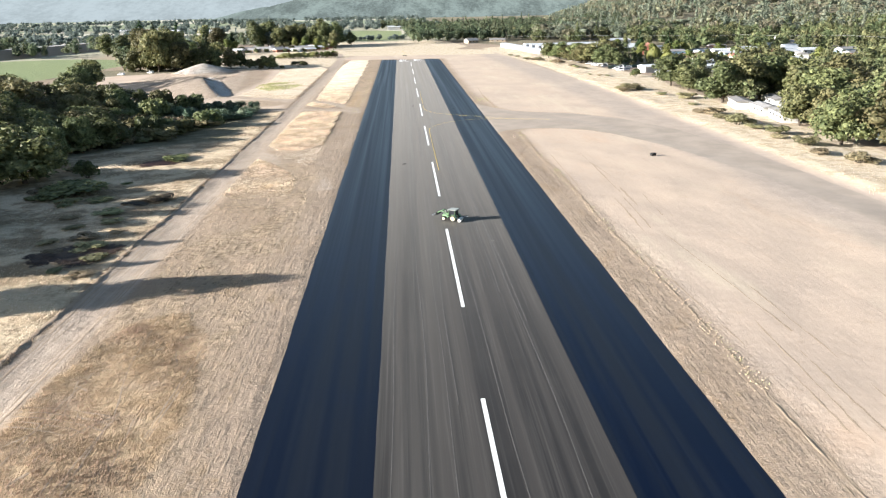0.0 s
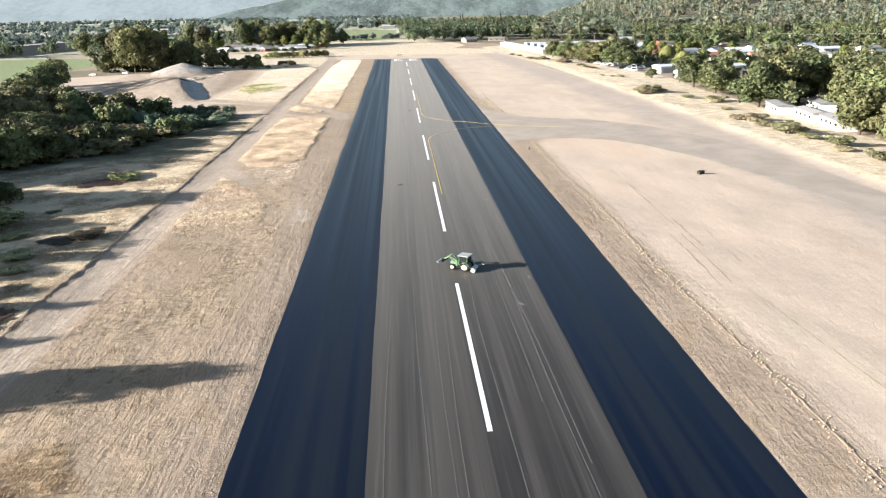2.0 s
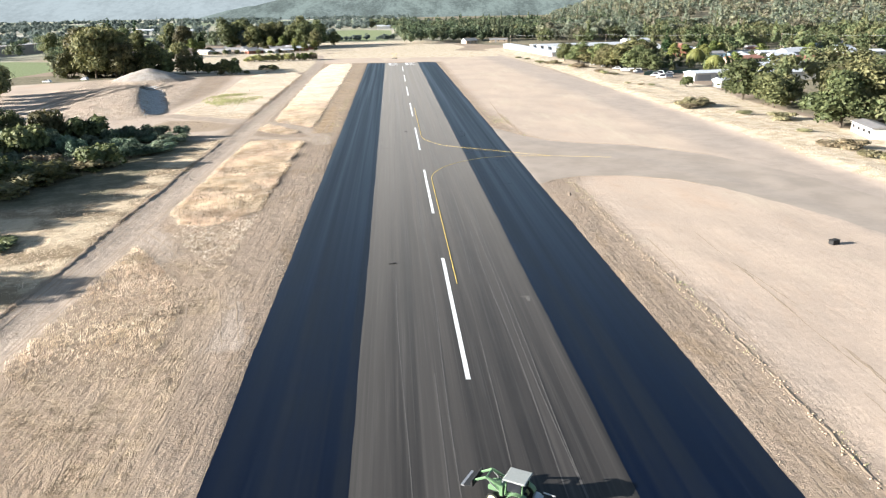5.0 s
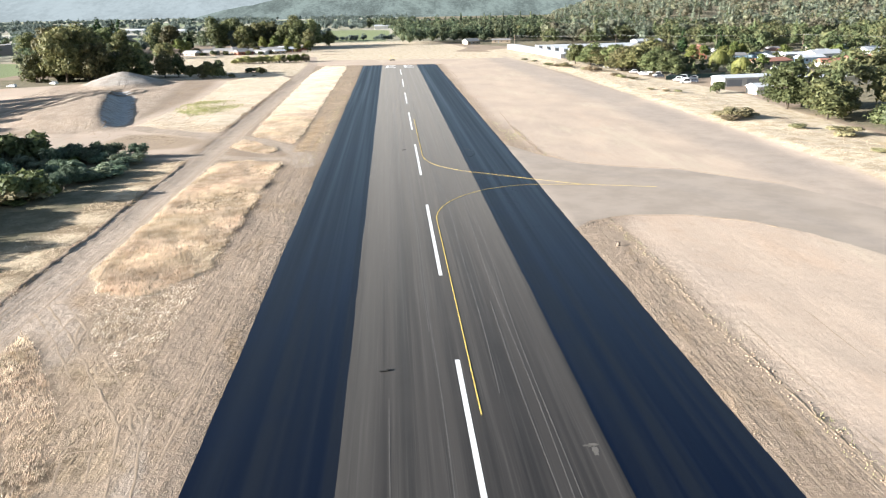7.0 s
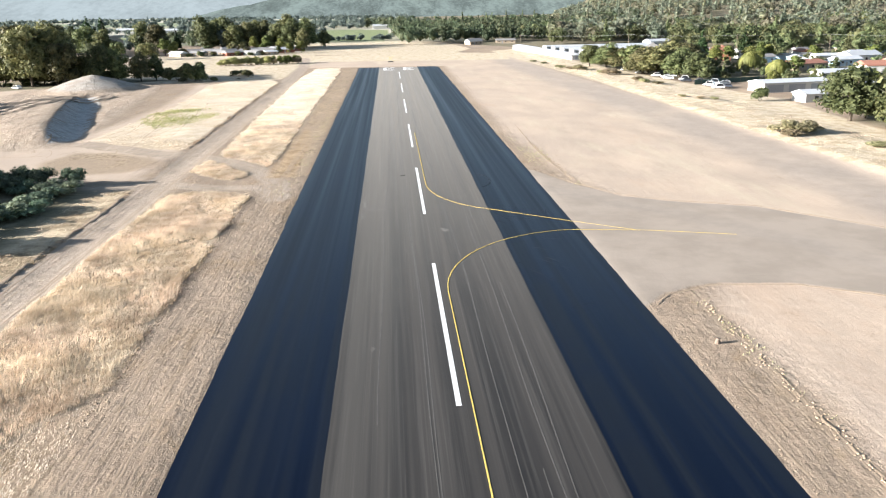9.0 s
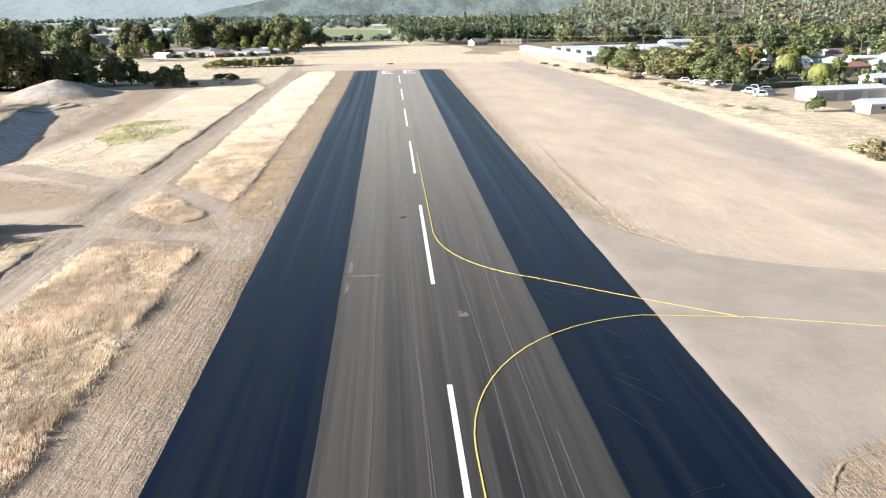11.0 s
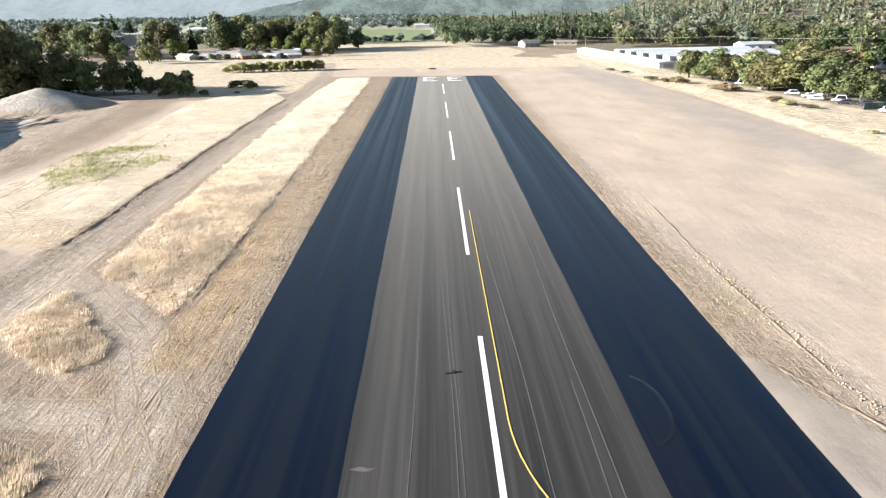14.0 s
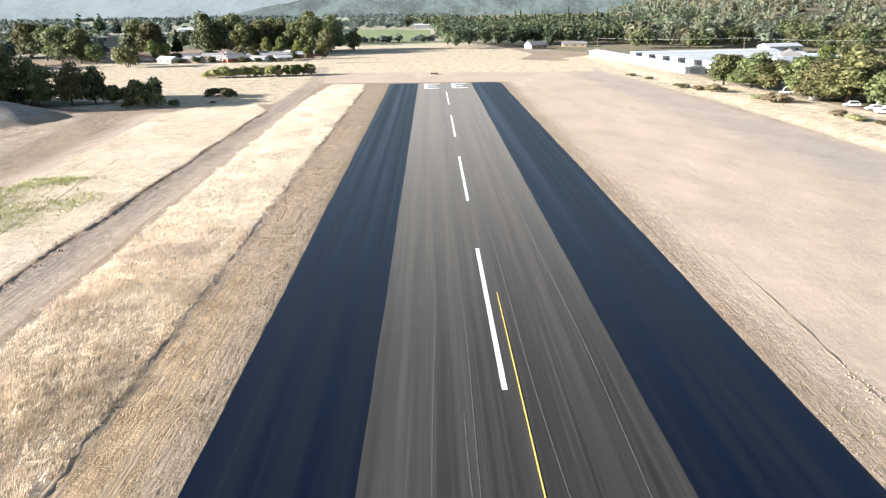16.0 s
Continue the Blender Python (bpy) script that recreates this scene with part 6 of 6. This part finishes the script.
r4 = random.Random(4)
clods("furrow_clods", "windrow of turned earth clods beside the runway", [(28.9 + r4.gauss(0, 0.45) + 0.3 * math.sin(y / 11), y) for y in (60 + 0.14 * i for i in range(1950)) if r4.random() < 0.85 and not 228 < y < 287], 1, 0.11)
clods("edge_clods", "loose earth clods along the sealed edge", [(s * (22.6 if s > 0 else 22.3) + s * abs(r4.gauss(0, 0.5)), r4.uniform(40, 582) if s < 0 else r4.choice((r4.uniform(40, 222), r4.uniform(305, 582)))) for s in (-1, 1) for _ in range(900)], 2, 0.06)
clods("strip_edge_clods", "rough clods along the cut edge of the grass", [(-30.7 + r4.gauss(0, 0.35), r4.uniform(208, 285) if r4.random() < 0.3 else r4.uniform(315, 575)) for _ in range(1100)] + [(-53.6 + r4.gauss(0, 0.3), r4.uniform(70, 500)) for _ in range(1200)], 3, 0.1)

tufts("green_weeds", "patch of low green weeds in the dry grass", [[(-82, 384), (-83, 402), (-79, 414), (-66, 413), (-59, 396), (-62, 380), (-72, 370)]], 4.5, 0.6, 7, GOLD_WEED, patchy=0.5, blades=5)


# ---- wheel ruts and grader marks ----
def ruts(name, label, lines, seed, high=0.09, wide=0.22):
    """Low ridges of pushed earth along lines of the plan."""
    rnd = np.random.RandomState(seed)
    vs, fs, n = [], [], 0
    for line in lines:
        p = np.array(line, float)
        d = np.gradient(p, axis=0)
        d /= np.linalg.norm(d, axis=1)[:, None] + 1e-9
        q = np.stack([-d[:, 1], d[:, 0]], 1)
        m = len(p)
        p = p + q * rnd.normal(scale=0.05, size=(m, 1))
        z = terrain(p[:, 0], p[:, 1])
        h = high * rnd.uniform(0.2, 1.3, m) * np.minimum(1, np.minimum(np.arange(m), np.arange(m)[::-1]) / 3)
        w = wide * rnd.uniform(0.6, 1.3, (m, 1))
        rows = np.stack([np.c_[p - q * w, z - 0.03], np.c_[p, z + h], np.c_[p + q * w, z - 0.03]], 1)
        vs.append(rows.reshape(-1, 3))
        i = n + np.arange(m - 1) * 3
        for a in (0, 1):
            fs.append(np.stack([i + a, i + a + 1, i + a + 4, i + a + 3], 1))
        n += 3 * m
    v, f = np.concatenate(vs), np.concatenate(fs)
    return tagged(new(name, big_mesh(name, v, f, CLOD)), label, "earth", kind="stuff")


def long_line(r, x, y, length, drift):
    a, b = r.uniform(0, 6), r.uniform(20, 50)
    return [(x + drift * t + 0.35 * math.sin(t * length / b + a), y + t * length) for t in (i / max(6, int(length / 1.3)) for i in range(max(6, int(length / 1.3)) + 1))]


def arc_line(cx, cy, r, a0, a1):
    n = max(8, int(abs(radians(a1 - a0)) * r / 0.9))
    return [(cx + r * math.cos(radians(a0 + (a1 - a0) * i / n)), cy + r * math.sin(radians(a0 + (a1 - a0) * i / n))) for i in range(n + 1)]


r6 = random.Random(6)
marks = [long_line(r6, r6.uniform(-29.6, -23.2), r6.uniform(30, 540), r6.uniform(12, 60), r6.uniform(-0.8, 0.8)) for _ in range(70)]
marks += [long_line(r6, r6.uniform(-45, -31), r6.uniform(30, 190), r6.uniform(8, 30), r6.uniform(-3, 3)) for _ in range(30)]
marks += [long_line(r6, r6.uniform(23.4, 27.6), y, r6.uniform(10, 40), r6.uniform(-0.6, 0.6)) for y in [r6.uniform(30, 180) for _ in range(14)] + [r6.uniform(305, 540) for _ in range(20)]]
marks += [long_line(r6, r6.uniform(31, 42), r6.uniform(30, 165), r6.uniform(15, 50), r6.uniform(-2, 2)) for _ in range(16)]
for k in range(5):
    marks.append(arc_line(-50 + 0.3 * k, 38, 22 + 0.9 * k, 58, 84))
    marks.append(arc_line(-70, 356, 9 + 1.3 * k, 200, 330))
    marks.append(arc_line(-44, 288 - 0.6 * k, 13 + 0.8 * k, 300, 352))
mound_marks = []
berms = [[(-53.7 + 0.3 * math.sin(y / 7), y) for y in range(20, 290)], [(-54.3 - 0.03 * (y - 334) / 4 + 0.3 * math.sin(y / 6), y) for y in range(334, 506)]]
for k in range(7):
    marks.append(arc_line(-30.5, 196, 3.5 + 1.15 * k, 95, 215))
    marks.append(arc_line(-29, 252, 5.5 + 1.2 * k, 120, 185))
    marks.append(arc_line(-34.5 - 0.9 * k, 262 - 0.5 * k, 2.2, 20, 160))
    marks.append(arc_line(-68, 360, 4 + 1.2 * k, 190, 300))
for k in range(9):
    mound_marks.append([(-150 + 2.5 * k + 0.28 * (1 - t) * 60 + 3 * math.sin(3 * t + k), 470 - 118 * t) for t in (i / 50 for i in range(51))])
    marks.append([(-62 - 9 * t - 2.2 * k, 336 + 100 * t + 3 * math.sin(4 * t + k)) for t in (i / 40 for i in range(41))] if k % 3 == 0 else [(-96 + 3.2 * k + 4 * math.sin(3 * t), 352 + 60 * t) for t in (i / 30 for i in range(31))])
faint = [[(-26.4 + off + 0.15 * math.sin(y / 23), y) for y in range(300, 570)] for off in (0, 0.35, 2.9)] + [[(28.6 + 0.3 * math.sin(y / 11) + off, y) for y in range(20, 226)] for off in (-0.5, 0.0, 0.6)]


def beside(points, off):
    """A line of points set off to one side."""
    p = np.array(points, float)
    fine_t = np.linspace(0, len(p) - 1, 12 * (len(p) - 1) + 1)
    q = np.stack([np.interp(fine_t, np.arange(len(p)), p[:, i]) for i in (0, 1)], 1)
    d = np.gradient(q, axis=0)
    d /= np.linalg.norm(d, axis=1)[:, None]
    return [tuple(v) for v in q + off * np.stack([-d[:, 1], d[:, 0]], 1)]


for way in ([(-50, 298), (-62, 293), (-85, 300), (-110, 318), (-150, 325)], [(-50, 325), (-60, 330), (-80, 345), (-95, 350)], [(-50, 326), (-42, 319), (-33, 307.5), (-27, 294), (-25, 280)], [(-50, 297), (-40, 292.5), (-30, 291.5), (-26, 284)], [(-48, 202), (-42, 193), (-36, 183), (-30, 173), (-26, 155)]):
    for off in (-3.0, -1.0, 0.9, 2.7):
        faint.append(beside(way, off + r6.uniform(-0.2, 0.2)))
for _ in range(60):
    a = r6.uniform(0, 360)
    marks.append(arc_line(r6.uniform(-112, -90), r6.uniform(300, 450), r6.uniform(6, 30), a, a + r6.uniform(20, 70)))
for _ in range(14):
    a = r6.uniform(120, 300)
    marks.append(arc_line(-69 + r6.uniform(-2, 2), 321 + r6.uniform(-2, 2), r6.uniform(2, 12), a, a + r6.uniform(60, 150)))
for _ in range(70):
    x, y = r6.uniform(-46, -23), r6.uniform(30, 200)
    a = r6.uniform(0, 360)
    faint.append(arc_line(x + 18 * math.cos(radians(a)), y + 18 * math.sin(radians(a)), r6.uniform(12, 24), a + 160, a + 160 + r6.uniform(12, 45)))
for off in (-2.3, -1.7, -0.9, 0.9, 1.6, 2.2):
    marks.append([(-49.8 + off + 0.15 * math.sin(y / 13 + off), y) for y in range(20, 500, 2)])
ruts("furrow_ridge", "rolled ridge of earth along the furrow and the rim of the turn-off", [[(28.9 + 0.3 * math.sin(y / 11) + r6.gauss(0, 0.06), y) for y in range(20, 222)], beside([(29.0, 292), (28.5, 312), (28.5, 326), (29.2, 345), (29.8, 362)], 0.0), beside([(24, 299.5), (28.4, 287.4), (34.8, 276.4), (42, 271.4), (54, 266.4), (68, 250.5)], 0.2), beside([(22.8, 226.2), (26, 230), (32, 232.6), (42, 231.6), (50, 227), (56, 219.5)], -0.2)], 5, 0.09, 0.2)
ruts("mound_ridges", "ridges of pushed earth on the stockpile", mound_marks, 2, 0.35, 0.8)
ruts("track_berm", "low bank of turned earth and dead weeds along the grass", berms, 3, 0.2, 0.45)
ruts("strip_bank", "crumbled low bank along the cut edge of the grass", [[(-30.6 + r6.gauss(0, 0.16), y + 1.1 * q) for q in range(r6.randrange(5, 16))] for y in range(314, 552, 9)], 7, 0.11, 0.26)
tufts("berm_weeds", "brown dead weeds along the cut edge of the grass", [band([(-53.8, 20), (-53.8, 290)], 0.5), band([(-54.4, 334), (-55.5, 505)], 0.5), band([(-30.9, 314), (-30.9, 560)], 0.4), band([(-30.9, 214), (-30.9, 286)], 0.4)], 7.0, 0.42, 9, DEAD_WEED, patchy=0.3, blades=4)
for k in range(26):
    a = r6.uniform(0, 3)
    faint.append([(-156 + 2.4 * k + 14 * (1 - t) + 2 * math.sin(3 * t + a), 470 - 125 * t + a) for t in (i / 60 for i in range(61))])
faint = [[p for p in line if not -22.8 < p[0] < 23.2] for line in faint]
marks = [[p for p in line if not -22.8 < p[0] < 23.2] for line in marks]
ruts("wheel_ruts", "wheel ruts and grader ridges in the bare earth", [q for q in marks + faint if len(q) > 4], 1, 0.032, 0.21)
